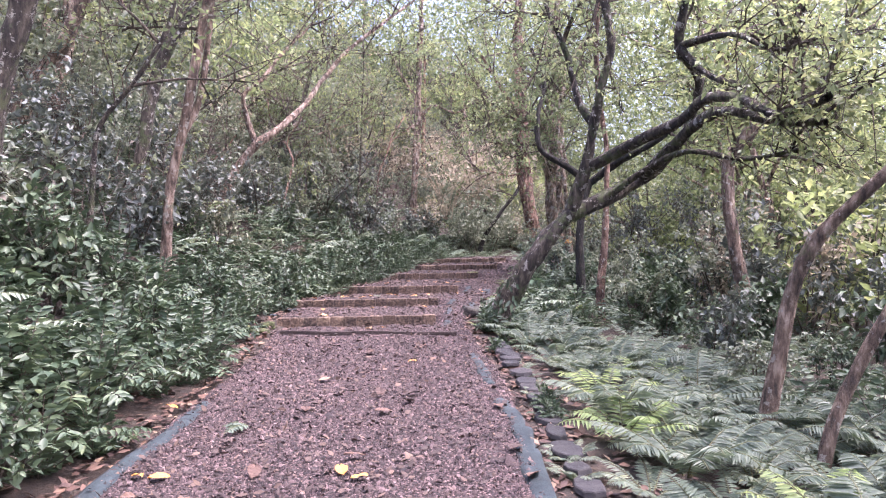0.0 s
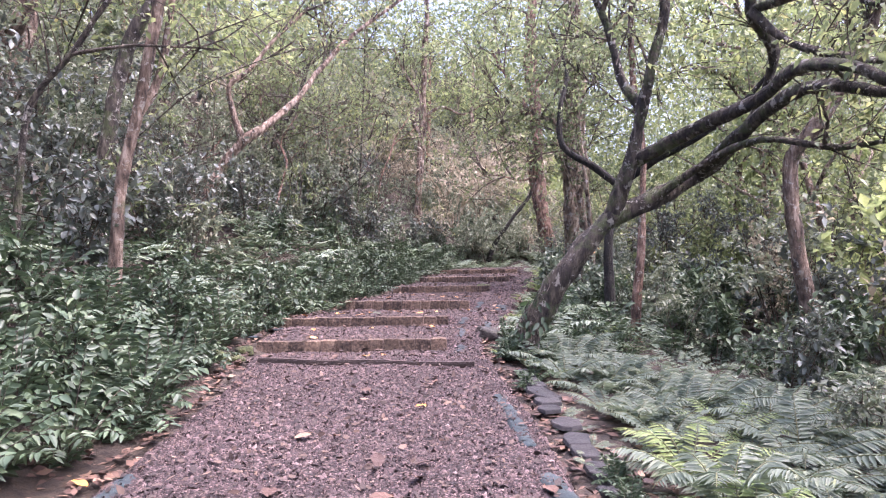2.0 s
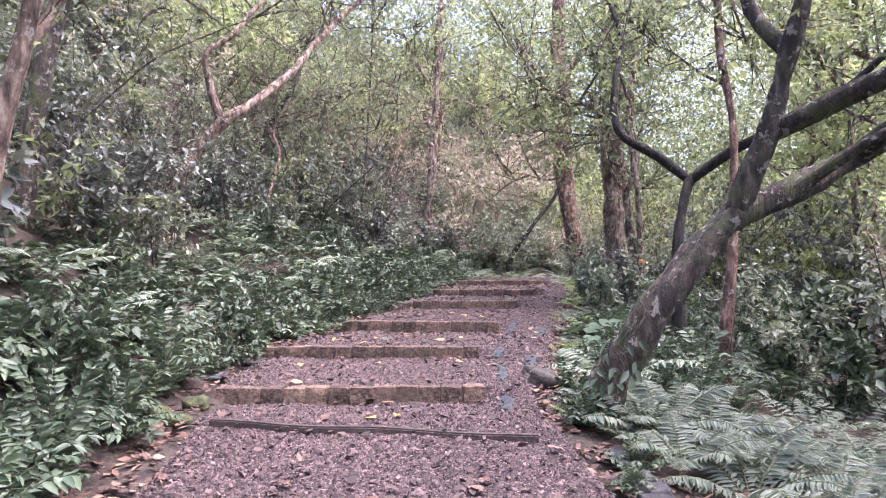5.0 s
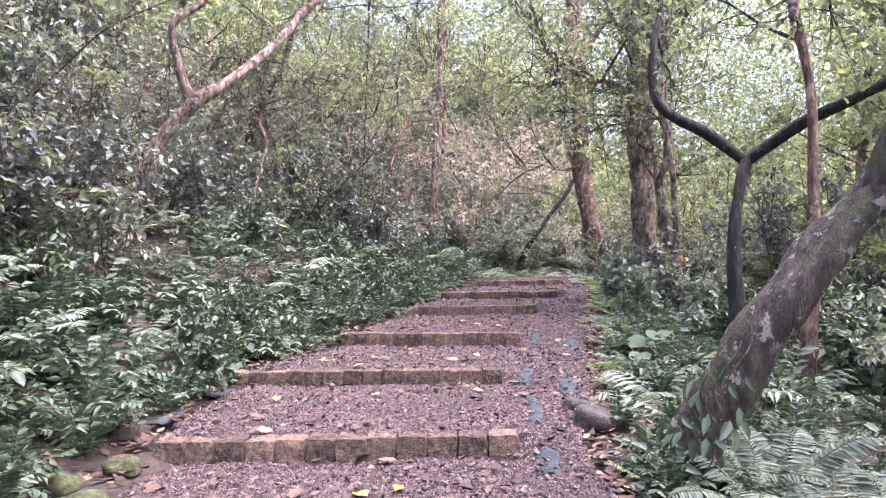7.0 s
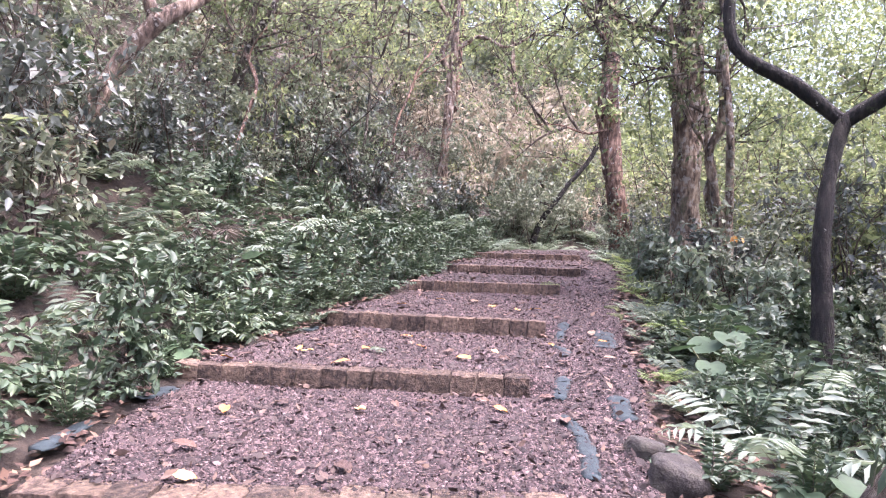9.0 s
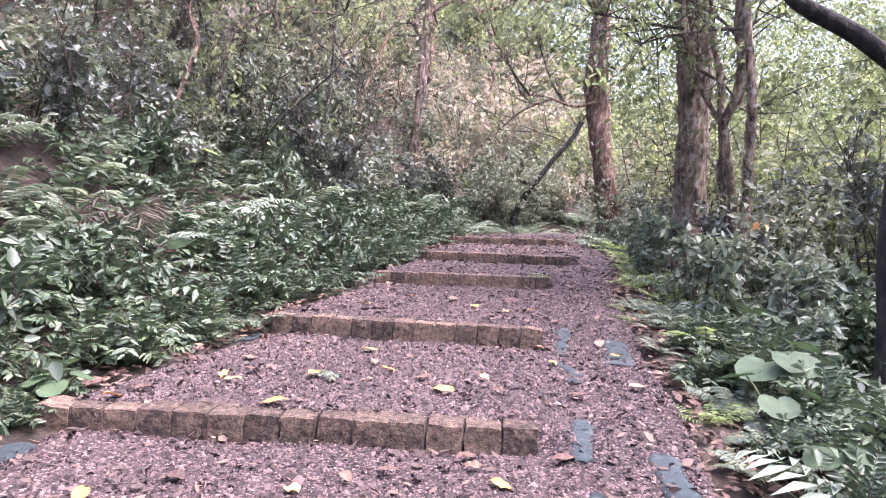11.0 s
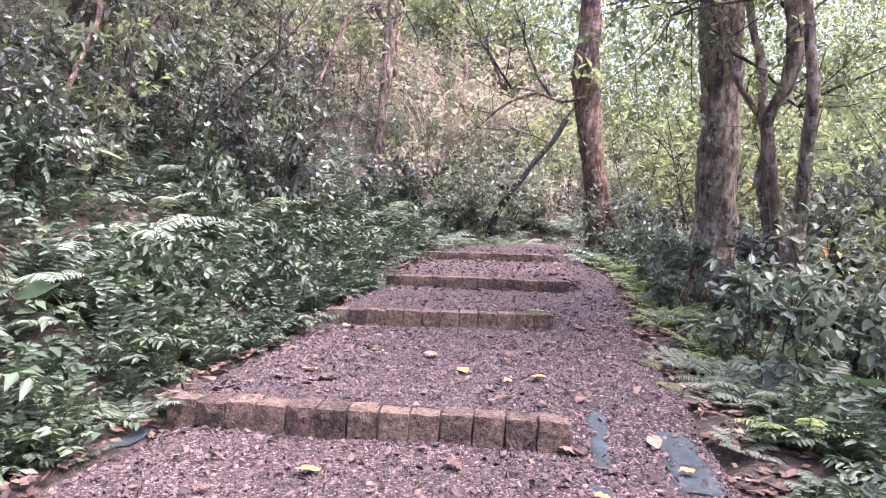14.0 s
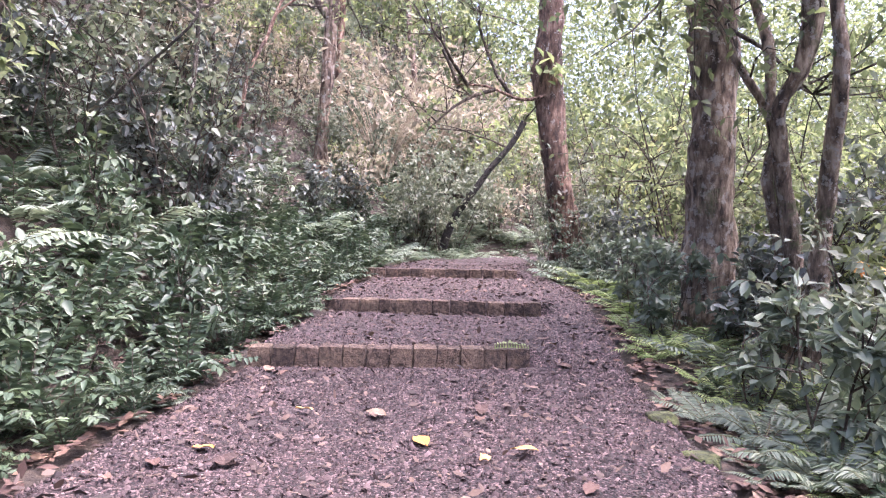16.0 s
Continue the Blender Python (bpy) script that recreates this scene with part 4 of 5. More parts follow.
for x, y, src in [(.66, 9.95, S3), (.82, 9.72, F3), (1.08, 9.75, S1), (1.32, 9.85, F3), (.62, 10.35, F5), (1.25, 9.5, F5), (.72, 10.1, S3)]:
    put(src, x, y, rnd.uniform(.45, .62), rnd)
for x, y in [(2.45, 19.7), (2.75, 20.4), (2.95, 21.2), (3.1, 22.2), (2.7, 19.3), (3.2, 23.0), (2.35, 18.7)]:
    put(F4 if y > 20 else F5, x, y, rnd.uniform(.85, 1.15), rnd)
along(1, 13.2, 18.5, .12, .42, .36, pick([(F3, 3), (S3, 3), (F5, 1)]), np.random.default_rng(6), (.32, .5), .85)
leggy = [bush(271, 2.0, LEAF_BUSH, "leggy bush with thin brown stems on the bank", .10, 7, 4, "leggy bushes on the bank"), bush(272, 2.4, LEAF_GREY, "leggy bush with thin brown stems on the bank", .10, 7, 4, "leggy bushes on the bank"),
         bush(273, 1.7, LEAF_CROWN, "leggy bush with light green leaves on the bank", .11, 7, 4, "leggy bushes on the bank")]
along(-1, 11, 27, 1.9, 4.6, 1.55, pick([(q, 1) for q in leggy]), rnd, (.75, 1.15), .55)
verge = [bush(281, .95, LEAF_FERN, "leafy green bush at the foot of the trunks", .11, 8, 6, "leafy bushes by the trunks"), bush(282, 0.8, LEAF_FRESH, "fresh yellow-green bush at the foot of the trunks", .10, 7, 4, "leafy bushes by the trunks")]
along(1, 15.5, 24.5, .75, 2.6, .8, pick([(verge[0], 4.3), (verge[1], .7), (F1, 2), (B1, .5), (F4, 1.5)]), rnd, (.65, 1.0), .95)
saplings = [bush(261, 2.7, LEAF_CROWN, "tall light green sapling with loose leaves", .10, 11, 6, "saplings of the hollow"), bush(262, 2.2, LEAF_BUSH, "tall dark green sapling with loose leaves", .10, 12, 7, "saplings of the hollow")]
for k, (x, y) in enumerate([(5.6, 18.6), (5.3, 20.8), (4.6, 22.2), (5.7, 23.6), (6.8, 16.4), (6.5, 21.5), (4.9, 25.8), (6.4, 25.0), (7.8, 19.2)]):
    put(saplings[0 if y > 21 else 1], x, y, rnd.uniform(.9, 1.25), rnd)
CULM = grain_mat("dry_culm", [(0.3, (0.20, 0.155, 0.105)), (0.5, (0.34, 0.28, 0.20)), (0.7, (0.46, 0.40, 0.30))], 12, .8, .005)
for x, y, n in [(0.2, 30.4, 60), (1.3, 31.4, 70), (2.6, 32.2, 70), (0.9, 33.4, 60)]:
    culms = []
    for _ in range(n):
        a = rnd.uniform(0, 6.28)
        ln = rnd.uniform(2.2, 5.2)
        q = np.linspace(0, 1, 7)[:, None]
        d = np.array([math.cos(a), math.sin(a), 0])
        culms.append(tube(d * .2 + d * q ** 1.6 * ln * .55 + np.array([0, 0, 1]) * (q * ln * 1.05 - q ** 2.5 * ln * .42), np.linspace(.015, .004, 7), 3))
    lines_c = [v.reshape(7, 3, 3).mean(1) for v, f in culms]
    clump_ob = plant("dry_grass_clump", "clump of tall arching dry straw-coloured culms", "grass", "dry clumps at the bend", culms, leaves_on([l[2:] for l in lines_c], 5, rnd, .24), LEAF_DRY, CULM)
    clump_ob.location = (x, y, gz(x, y) - .05)
# past those, one mass of undergrowth
heap = spread(-1, 0, 28, 1.0, 5.0, .82, pick([(KS, 3), (KT, 3), (KF, .4)]), rnd, (.8, 1.15))
heap += spread(1, 12, 27, 1.0, 4.5, .95, pick([(KS, 1), (KT, 1), (KF, 5), (KP, 1)]), rnd, (.8, 1.1))
heap += spread(1, 2, 12, 3.0, 6.5, .8, pick([(KF, 5), (KT, .7)]), rnd, (.8, 1.1))
heap += spread(-1, 0, 26, 3.7, 7, 1.05, pick([(K1, 3), (K2, 3), (K3, 2), (KP, 3.5), (K5, .5), (KB, 1.2)]), rnd, (.9, 1.2))
heap += spread(-1, -2, 28, 7, 15, 1.9, pick([(K1, 3), (K2, 4), (K4, 1), (KP, 2.5), (K5, .5), (KB, .6)]), rnd, (1.25, 1.8))
heap += spread(-1, 24.5, 28.4, .15, 1.2, .45, pick([(KF, 4), (KP, 3), (KS, 1)]), rnd, (.55, .8))
heap += spread(-1, 25.5, 28.4, .4, 8, .95, pick([(K2, 2.5), (K5, 2), (KP, 4), (KF, 2), (KB, 1)]), rnd, (.8, 1.1))
heap += spread(1, 23.8, 28.4, .25, 2.2, .6, pick([(KS, 1), (KP, 2), (KF, 3), (K1, 2), (K2, 1)]), rnd, (.6, .9))
heap += spread(1, 12.5, 25, 1.7, 3.5, 1.0, pick([(K3, 2), (KF, 4), (K2, 1)]), rnd, (.7, .95))
heap += spread(1, 13.5, 17.5, 3.3, 6.2, 1.15, pick([(K1, 3), (K2, 1), (K3, 1), (KB, 2)]), rnd, (.9, 1.35), .8)
heap += spread(1, 8, 17, 5.6, 11, 1.55, pick([(K1, 3), (K3, 2), (K4, 3), (K6, 1), (K2, 1.5), (K5, .6), (KB, .8)]), rnd, (.85, 1.35), .9)
heap += spread(1, 17, 28, 4.2, 11, 1.4, pick([(K4, 3), (K6, 4), (KF, 2), (KP, 1), (KB, .8)]), rnd, (.8, 1.25), .9)
heap += spread(1, 0, 28, 11, 24, 2.4, pick([(K4, 4), (K6, 3), (K2, 2)]), rnd, (1.2, 1.9), .9)
for _ in range(260):
    x, y = rnd.uniform(-16, 30), rnd.uniform(25, 50)
    off, w, _z = locate(x, y)
    if abs(off[0]) - w[0] > .9 and not (-3 < x < 6 and y < 37):
        heap.append((pick([(K6, 2), (K4, 3), (K2, 2), (KB, .5)])(rnd) if x > 3 else pick([(K5, 1.5), (K2, 4), (KP, 2), (K6, 1.5)])(rnd), x, y, rnd.uniform(1.2, 1.9)))
for _ in range(110):
    x, y = rnd.uniform(-5, 8), rnd.uniform(31, 43)
    heap.append((pick([(K2, 2), (K5, 3), (KP, 2), (K6, 1)])(rnd), x, y, rnd.uniform(.8, 1.2)))
for _ in range(150):
    x, y = rnd.uniform(-1.5, 7), rnd.uniform(25, 32)
    off, w, _z = locate(x, y)
    if off[0] < 0 and -off[0] - w[0] > .15:
        heap.append((pick([(KF, 3), (KS, 1), (KP, 5), (K2, 2)])(rnd), x, y, rnd.uniform(.7, 1.05)))
for x, y, src in [(1.3, 26.7, KF), (1.75, 26.9, KP), (2.15, 27.3, KF), (1.5, 27.3, K2), (1.0, 27.0, KP), (.6, 26.6, KF), (2.3, 27.7, KP), (.9, 27.6, K2)]:
    heap.append((src, x, y, .75))
thicket("undergrowth", "thick undergrowth of glossy bushes and ferns on the bank", heap, rnd)
for src in lite:
    for ob in (*src.children, src):
        bpy.data.objects.remove(ob)

# far foliage that closes the view: one mass of leaves over the slopes
rnd = np.random.default_rng(9)
n = 58000
fx, fy = rnd.uniform(-45, 60, n * 3), rnd.uniform(20, 80, n * 3)
off, w, _z = locate(fx, fy)
far = (np.abs(off) - w > 12) & ((fy > 40) | (np.abs(off) > 18))
fx, fy = fx[far][:n], fy[far][:n]
clump = 0.5 + 0.5 * np.sin(fx * .9 + 2 * np.sin(fy * .5)) * np.sin(fy * .8 + np.sin(fx * .6))
fz = ground_z(fx, fy) + rnd.random(len(fx)) ** 1.1 * (2.0 + 8.0 * clump + np.where(fx > 0, 2 + 5 * clump, 0))
P = np.stack([fx, fy, fz], 1)
L = rnd.uniform(.25, .5, len(P))
v, f = leaf_arrays(P, rnd.normal(size=P.shape), rnd.normal(size=P.shape) + [0, -.4, .8], L, L * .3, False)
tagged(new("far_foliage", mesh_np("far_foliage", v, f, LEAF_CROWN)), "mass of light green leaves on the far slopes", "foliage", kind="stuff")

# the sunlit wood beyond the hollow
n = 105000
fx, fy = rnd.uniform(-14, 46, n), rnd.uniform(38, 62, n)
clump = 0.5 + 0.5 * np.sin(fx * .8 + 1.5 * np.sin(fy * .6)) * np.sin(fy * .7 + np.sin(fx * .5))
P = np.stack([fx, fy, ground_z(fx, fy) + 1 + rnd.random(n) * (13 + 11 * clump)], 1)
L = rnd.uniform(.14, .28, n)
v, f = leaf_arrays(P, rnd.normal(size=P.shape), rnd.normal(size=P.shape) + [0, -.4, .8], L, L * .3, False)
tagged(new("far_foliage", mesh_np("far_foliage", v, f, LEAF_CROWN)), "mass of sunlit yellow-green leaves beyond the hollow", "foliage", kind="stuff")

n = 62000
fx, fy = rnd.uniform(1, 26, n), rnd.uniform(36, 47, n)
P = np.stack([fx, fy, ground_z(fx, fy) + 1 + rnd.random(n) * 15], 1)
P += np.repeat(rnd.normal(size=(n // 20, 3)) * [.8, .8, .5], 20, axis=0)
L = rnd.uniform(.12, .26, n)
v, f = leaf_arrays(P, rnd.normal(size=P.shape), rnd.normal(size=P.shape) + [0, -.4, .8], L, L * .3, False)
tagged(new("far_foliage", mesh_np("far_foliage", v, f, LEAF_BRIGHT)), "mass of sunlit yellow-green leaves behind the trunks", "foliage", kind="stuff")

# ---- stone steps ----
def stone_mesh(seed, w, d, h):
    r = np.random.default_rng(seed)
    bm = bmesh.new()
    bmesh.ops.create_cube(bm, size=1)
    bmesh.ops.subdivide_edges(bm, edges=bm.edges[:], cuts=3, use_grid_fill=True)
    half, seat = Vector((w / 2, d / 2, h / 2)), Vector(r.random(3) * 50)
    for v in bm.verts:
        p = Vector((v.co.x * w, v.co.y * d, v.co.z * h))
        edges = sum(abs(abs(p[k]) - half[k]) < 1e-4 for k in range(3))
        pull = (0, 0, .003, .006)[edges] * r.uniform(.6, 1.5)
        q = Vector([c - math.copysign(pull, c) if abs(abs(c) - half[k]) < 1e-4 else c for k, c in enumerate(p)])
        v.co = q + noise.noise_vector(p * 11 + seat) * .010 + noise.noise_vector(p * 31 + seat) * .006
    me = bpy.data.meshes.new("stone")
    bm.to_mesh(me)
    bm.free()
    me.materials.append(STONE)
    return me


stone_meshes = [stone_mesh(300 + k, .205, .20, .27) for k in range(8)]
rnd = np.random.default_rng(31)
for k, (y0, skew, xa, xb, h) in enumerate(STEPS[1:]):
    n = max(6, round((xb - xa) / .205))
    pitch_x = (xb - xa) / n
    xm = (xa + xb) / 2
    step = new("stone_step")
    step.location = (xm, y0, float(path_z(xm, y0 - .3)))
    tagged(step, "path step of squared brown stone blocks", "step", "stone steps up the path")
    for i in range(n):
        x = xa + pitch_x * (i + .5)
        y = y0 - skew * (x - xm) + .105
        top = float(path_z(x, y + .3)) + .012
        ob = new("stone", stone_meshes[int(rnd.integers(8))])
        ob.parent = step
        ob.location = Vector((x, y + rnd.uniform(-.008, .008), top - .137 + rnd.uniform(-.005, .004))) - step.location
        ob.rotation_euler = (rnd.normal() * .012, rnd.normal() * .012 - .02, -math.atan(skew) + rnd.normal() * .02 + (math.pi if rnd.random() < .5 else 0))
        ob.scale = (pitch_x / .206 * rnd.uniform(.96, 1.01), rnd.uniform(.95, 1.08), 1)
# timber edge at the foot of the steps
y0, skew, xa, xb, h = STEPS[0]
bm = bmesh.new()
bmesh.ops.create_cube(bm, size=1)
bmesh.ops.scale(bm, vec=(math.hypot(xb - xa, (xb - xa) * skew), .07, .16), verts=bm.verts)
bmesh.ops.subdivide_edges(bm, edges=[e for e in bm.edges if abs((e.verts[0].co - e.verts[1].co).x) > .5], cuts=14)
for v in bm.verts:
    v.co += Vector((0, .012 * math.sin(v.co.x * 3.1), .008 * math.sin(v.co.x * 5 + 1)))
bmesh.ops.bevel(bm, geom=[e for e in bm.edges if e.is_boundary is False and abs((e.verts[0].co - e.verts[1].co).normalized().x) > .9 and abs(e.verts[0].co.z) > .05], offset=.012, segments=2, affect="EDGES")
me = bpy.data.meshes.new("timber_edging")
bm.to_mesh(me)
bm.free()
me.materials.append(TIMBER)
board = new("timber_edging", me)
xm = (xa + xb) / 2
board.location = (xm, y0 + .1, float(path_z(xm, y0 + .3)) - .065)
board.rotation_euler = (0, -.02, -math.atan(skew))
tagged(board, "dark weathered timber edging sunk across the gravel path", "edging")


# ---- stones and mats along the edges ----
def lump(name, x, y, sx, sy, sz, material, label, category, seed, group="", sink=.3, base=None, angle=0.0):
    r = np.random.default_rng(seed)
    bm = bmesh.new()
    bmesh.ops.create_icosphere(bm, subdivisions=3, radius=1)
    ph = r.random(6) * 6
    for v in bm.verts:
        p = v.co.copy()
        k = 1 + .16 * math.sin(p.x * 2.2 + ph[0]) * math.sin(p.y * 2.6 + ph[1]) + .10 * math.sin(p.z * 4 + ph[2] + p.x * 3) + .04 * math.sin(p.y * 9 + ph[3])
        q = Vector((math.copysign(abs(p.x) ** .75, p.x), math.copysign(abs(p.y) ** .75, p.y), math.copysign(abs(p.z) ** .7, p.z)))
        v.co = Vector((q.x * sx, q.y * sy, q.z * sz)) * k
    for f in bm.faces:
        f.smooth = True
    me = bpy.data.meshes.new(name)
    bm.to_mesh(me)
    bm.free()
    me.materials.append(material)
    ob = new(name, me)
    ob.location = (x, y, (max(gz(x, y), float(path_z(x, y)) - .05) if base is None else base) + sz * (1 - sink) * .6)
    ob.rotation_euler = (0, 0, angle)
    return tagged(ob, label, category, group)


for k, (x, y, sx, sy, sz) in enumerate([(.44, 11.62, .13, .11, .10), (.50, 11.25, .15, .13, .12)]):
    lump("boulder", x, y, sx, sy, sz, ROCK, "rounded dark grey boulder at the path's edge", "rock", 400 + k, "boulders at the path's edge")
for k, (x, y, s) in enumerate([(-3.05, 10.2, .2), (-2.75, 10.45, .15), (-3.35, 9.95, .17), (-2.7, 9.95, .12), (1.35, 16.3, .13), (1.45, 17.0, .15)]):
    lump("mossy_stone", x, y, s * .8, s * .6, s * .4, MOSSY, "mossy stone among plants at the path's edge", "rock", 420 + k, "mossy stones")


def slab(x, y, z, ln, wd, seed):
    """A flat broken slab with an uneven outline."""
    r = np.random.default_rng(seed)
    bm = bmesh.new()
    ring = []
    n = 9
    for k in range(n):
        a = 2 * math.pi * k / n
        q = 1 / max(abs(math.cos(a)), abs(math.sin(a))) ** .7 * r.uniform(.8, 1.05)
        ring.append(bm.verts.new((math.cos(a) * wd * .5 * q, math.sin(a) * ln * .5 * q, r.normal() * .004)))
    top = bm.faces.new(ring)
    low = bmesh.ops.extrude_face_region(bm, geom=[top])
    for v in low["geom"]:
        if isinstance(v, bmesh.types.BMVert):
            v.co.z -= .035
            v.co.xy *= 1.06
    bmesh.ops.recalc_face_normals(bm, faces=bm.faces)
    bmesh.ops.bevel(bm, geom=[e for e in bm.edges if e.verts[0].co.z > -.02 and e.verts[1].co.z > -.02], offset=.006, segments=1, affect="EDGES")
    me = bpy.data.meshes.new("edging_slab")
    bm.to_mesh(me)
    bm.free()
    me.materials.append(SLATE)
    ob = new("edging_slab", me)
    ob.location = (x, y, z)
    ob.rotation_euler = (r.normal() * .04, r.normal() * .05, r.normal() * .15)
    return tagged(ob, "flat dark edging slab lying in leaf litter", "stone", "dark slabs along the path")


rnd = np.random.default_rng(55)
y = 3.2
while y < 9.3:
    ln = rnd.uniform(.25, .5)
    slab(.93 - .03 * (y - 3.2) + rnd.uniform(-.04, .04), y, float(path_z(.6, y)) - .012, ln, rnd.uniform(.15, .26), int(y * 100))
    y += ln * .9 + rnd.uniform(0, .12)


def mat_strip(pts, width, seed):
    """A strip of woven mat that shows through the gravel, ragged at its edges."""
    r = np.random.default_rng(seed)
    line = spline([(x, y, 0) for x, y in pts], .06)
    t = unit(np.gradient(line, axis=0))
    nrm = np.stack([t[:, 1], -t[:, 0]], 1)
    n = len(line)
    wob = np.interp(np.arange(n), np.arange(0, n + 4, 4), r.uniform(.7, 1.0, len(range(0, n + 4, 4))))
    taper = np.minimum(1, np.minimum(np.arange(n), np.arange(n)[::-1]) / 2 + .55)
    u = np.linspace(-.5, .5, 5)
    XX = line[:, 0, None] + nrm[:, 0, None] * u * (width * wob * taper)[:, None]
    YY = line[:, 1, None] + nrm[:, 1, None] * u * (width * wob * taper)[:, None]
    ZZ = path_z(XX, YY) + 0.012 * np.sin(XX * 5.1 + YY * 2.3) * np.sin(YY * 3.7) + .012 - .012 * (abs(u) * 2) ** 4 + .003 * np.sin(YY * 13 + XX * 7)
    top = np.stack([XX.ravel(), YY.ravel(), ZZ.ravel()], 1)
    c = top.mean(0)
    i, j = np.meshgrid(np.arange(n - 1), np.arange(4), indexing="ij")
    f = np.stack([i * 5 + j, i * 5 + j + 1, (i + 1) * 5 + j + 1, (i + 1) * 5 + j], -1).reshape(-1, 4)
    ob = new("weed_mat", mesh_np("weed_mat", np.vstack([top]) - c, f, WEED_MAT, True))
    sol = ob.modifiers.new("thick", "SOLIDIFY")
    sol.thickness, sol.offset = .006, -1
    ob.location = c
    return tagged(ob, "dark blue-green woven weed mat laid bare in the gravel", "mat", "strips of weed mat")


for k, (pts, wd) in enumerate([([(-2.14, 3.7), (-2.16, 4.6), (-2.13, 5.4), (-2.18, 6.1)], .17), ([(.60, 3.4), (.58, 4.3), (.60, 5.2), (.50, 6.0)], .18), ([(.46, 6.5), (.42, 7.3), (.36, 8.1)], .15),
                               ([(.32, 13.9), (.42, 14.4), (.30, 14.8)], .13), ([(.45, 14.95), (.50, 15.3), (.62, 15.75)], .16), ([(.85, 14.7), (.98, 15.15), (1.0, 15.5)], .30),
                               ([(.05, 11.2), (.12, 11.8), (.10, 12.4)], .14), ([(.10, 12.7), (.22, 13.2)], .16), ([(.5, 12.3), (.55, 12.8)], .2), ([(-2.95, 12.5), (-2.85, 12.9)], .25),
                               ([(-2.9, 11.3), (-2.95, 11.9)], .16), ([(-2.45, 15.5), (-2.35, 15.8)], .18), ([(.02, 10.3), (.06, 10.7)], .2)]):
    mat_strip(pts, wd, 500 + k)

# ---- fallen leaves, sprigs ----
rnd = np.random.default_rng(88)


def fallen_leaf_mesh(seed, ln, material):
    r = np.random.default_rng(seed)
    bm = bmesh.new()
    rows = []
    for i in range(7):
        s = i / 6
        wd = ln * .30 * math.sin(math.pi * min(1, s * .93 + .05)) ** .8
        zc = .012 * math.sin(s * 3 + r.random()) + .004
        rows.append([bm.verts.new((-wd, ln * (s - .5), zc + r.uniform(.0, .014))), bm.verts.new((0, ln * (s - .5), zc)), bm.verts.new((wd, ln * (s - .5), zc + r.uniform(.0, .014)))])
    for a, b in zip(rows, rows[1:]):
        for j in (0, 1):
            bm.faces.new((a[j], a[j + 1], b[j + 1], b[j]))
    me = bpy.data.meshes.new("fallen_leaf")
    bm.to_mesh(me)
    bm.free()
    me.materials.append(material)
    return me


gold = [fallen_leaf_mesh(600 + k, .10 + .02 * k, YELLOW) for k in range(4)]
brown = [fallen_leaf_mesh(610 + k, .09 + .02 * k, LITTER) for k in range(4)]


def on_path(x, y):
    off, w, _z = locate(x, y)
    return abs(off[0]) < w[0] - .12


def lay_leaf(me, x, y, label):
    z = float(path_z(x, y)) if on_path(x, y) else gz(x, y)
    ob = new("fallen_leaf", me)
    ob.location = (x, y, z + .022)
    ob.rotation_euler = (rnd.normal() * .15, rnd.normal() * .15, rnd.random() * 6.28)
    return tagged(ob, label, "leaf", "fallen leaves on the path")


for x, y in [(-2.42, 5.95), (-1.95, 4.25), (-1.8, 4.22), (-.52, 4.15), (-.65, 4.28), (-2.25, 3.85), (-.35, 7.6), (-1.1, 9.9), (-.9, 10.0), (.85, 9.9), (-1.95, 10.95), (-.35, 12.4), (-1.3, 12.3), (-2.2, 12.2), (-1.5, 14.0),
             (-2.1, 13.9), (-2.0, 13.75), (-2.35, 13.2), (-2.55, 13.25), (-1.0, 14.2), (-.3, 14.0), (.9, 14.95), (-1.2, 15.0), (-.6, 13.6), (-1.4, 16.6), (-.9, 17.3), (-.2, 16.6), (.35, 16.4), (.1, 16.3), (-1.9, 17.0), (.3, 14.6), (-1.6, 13.2)]:
    lay_leaf(gold[int(rnd.integers(4))], x, y, "yellow-orange fallen leaf on the gravel")
for _ in range(110):
    y = rnd.uniform(2.5, 24)
    x = float(np.interp(y, LINE_Y, LINE_X)) + rnd.uniform(-1.6, 1.6)
    if on_path(x, y):
        lay_leaf(brown[int(rnd.integers(4))], x, y, "dry brown fallen leaf on the gravel")


def sprig(x, y, z, seed, label, size=.35):
    r = np.random.default_rng(seed)
    s = np.linspace(0, 1, 8)[:, None]
    lines = [np.array([1, .25, 0]) * s * size * .9 + [0, 0, .03] * np.sin(s * 3), np.array([.7, -.6, 0]) * s * size * .7 + [0, 0, .03] * np.sin(s * 3)]
    ob = plant("fern_sprig", label, "sprig", "", [tube(l, np.linspace(.004, .002, 8), 3) for l in lines], pinnate(lines, 13, size * .26, .2, r), LEAF_FERN, STALK)
    ob.location = (x, y, z)
    ob.rotation_euler = (0, 0, r.random() * 6)
    return ob


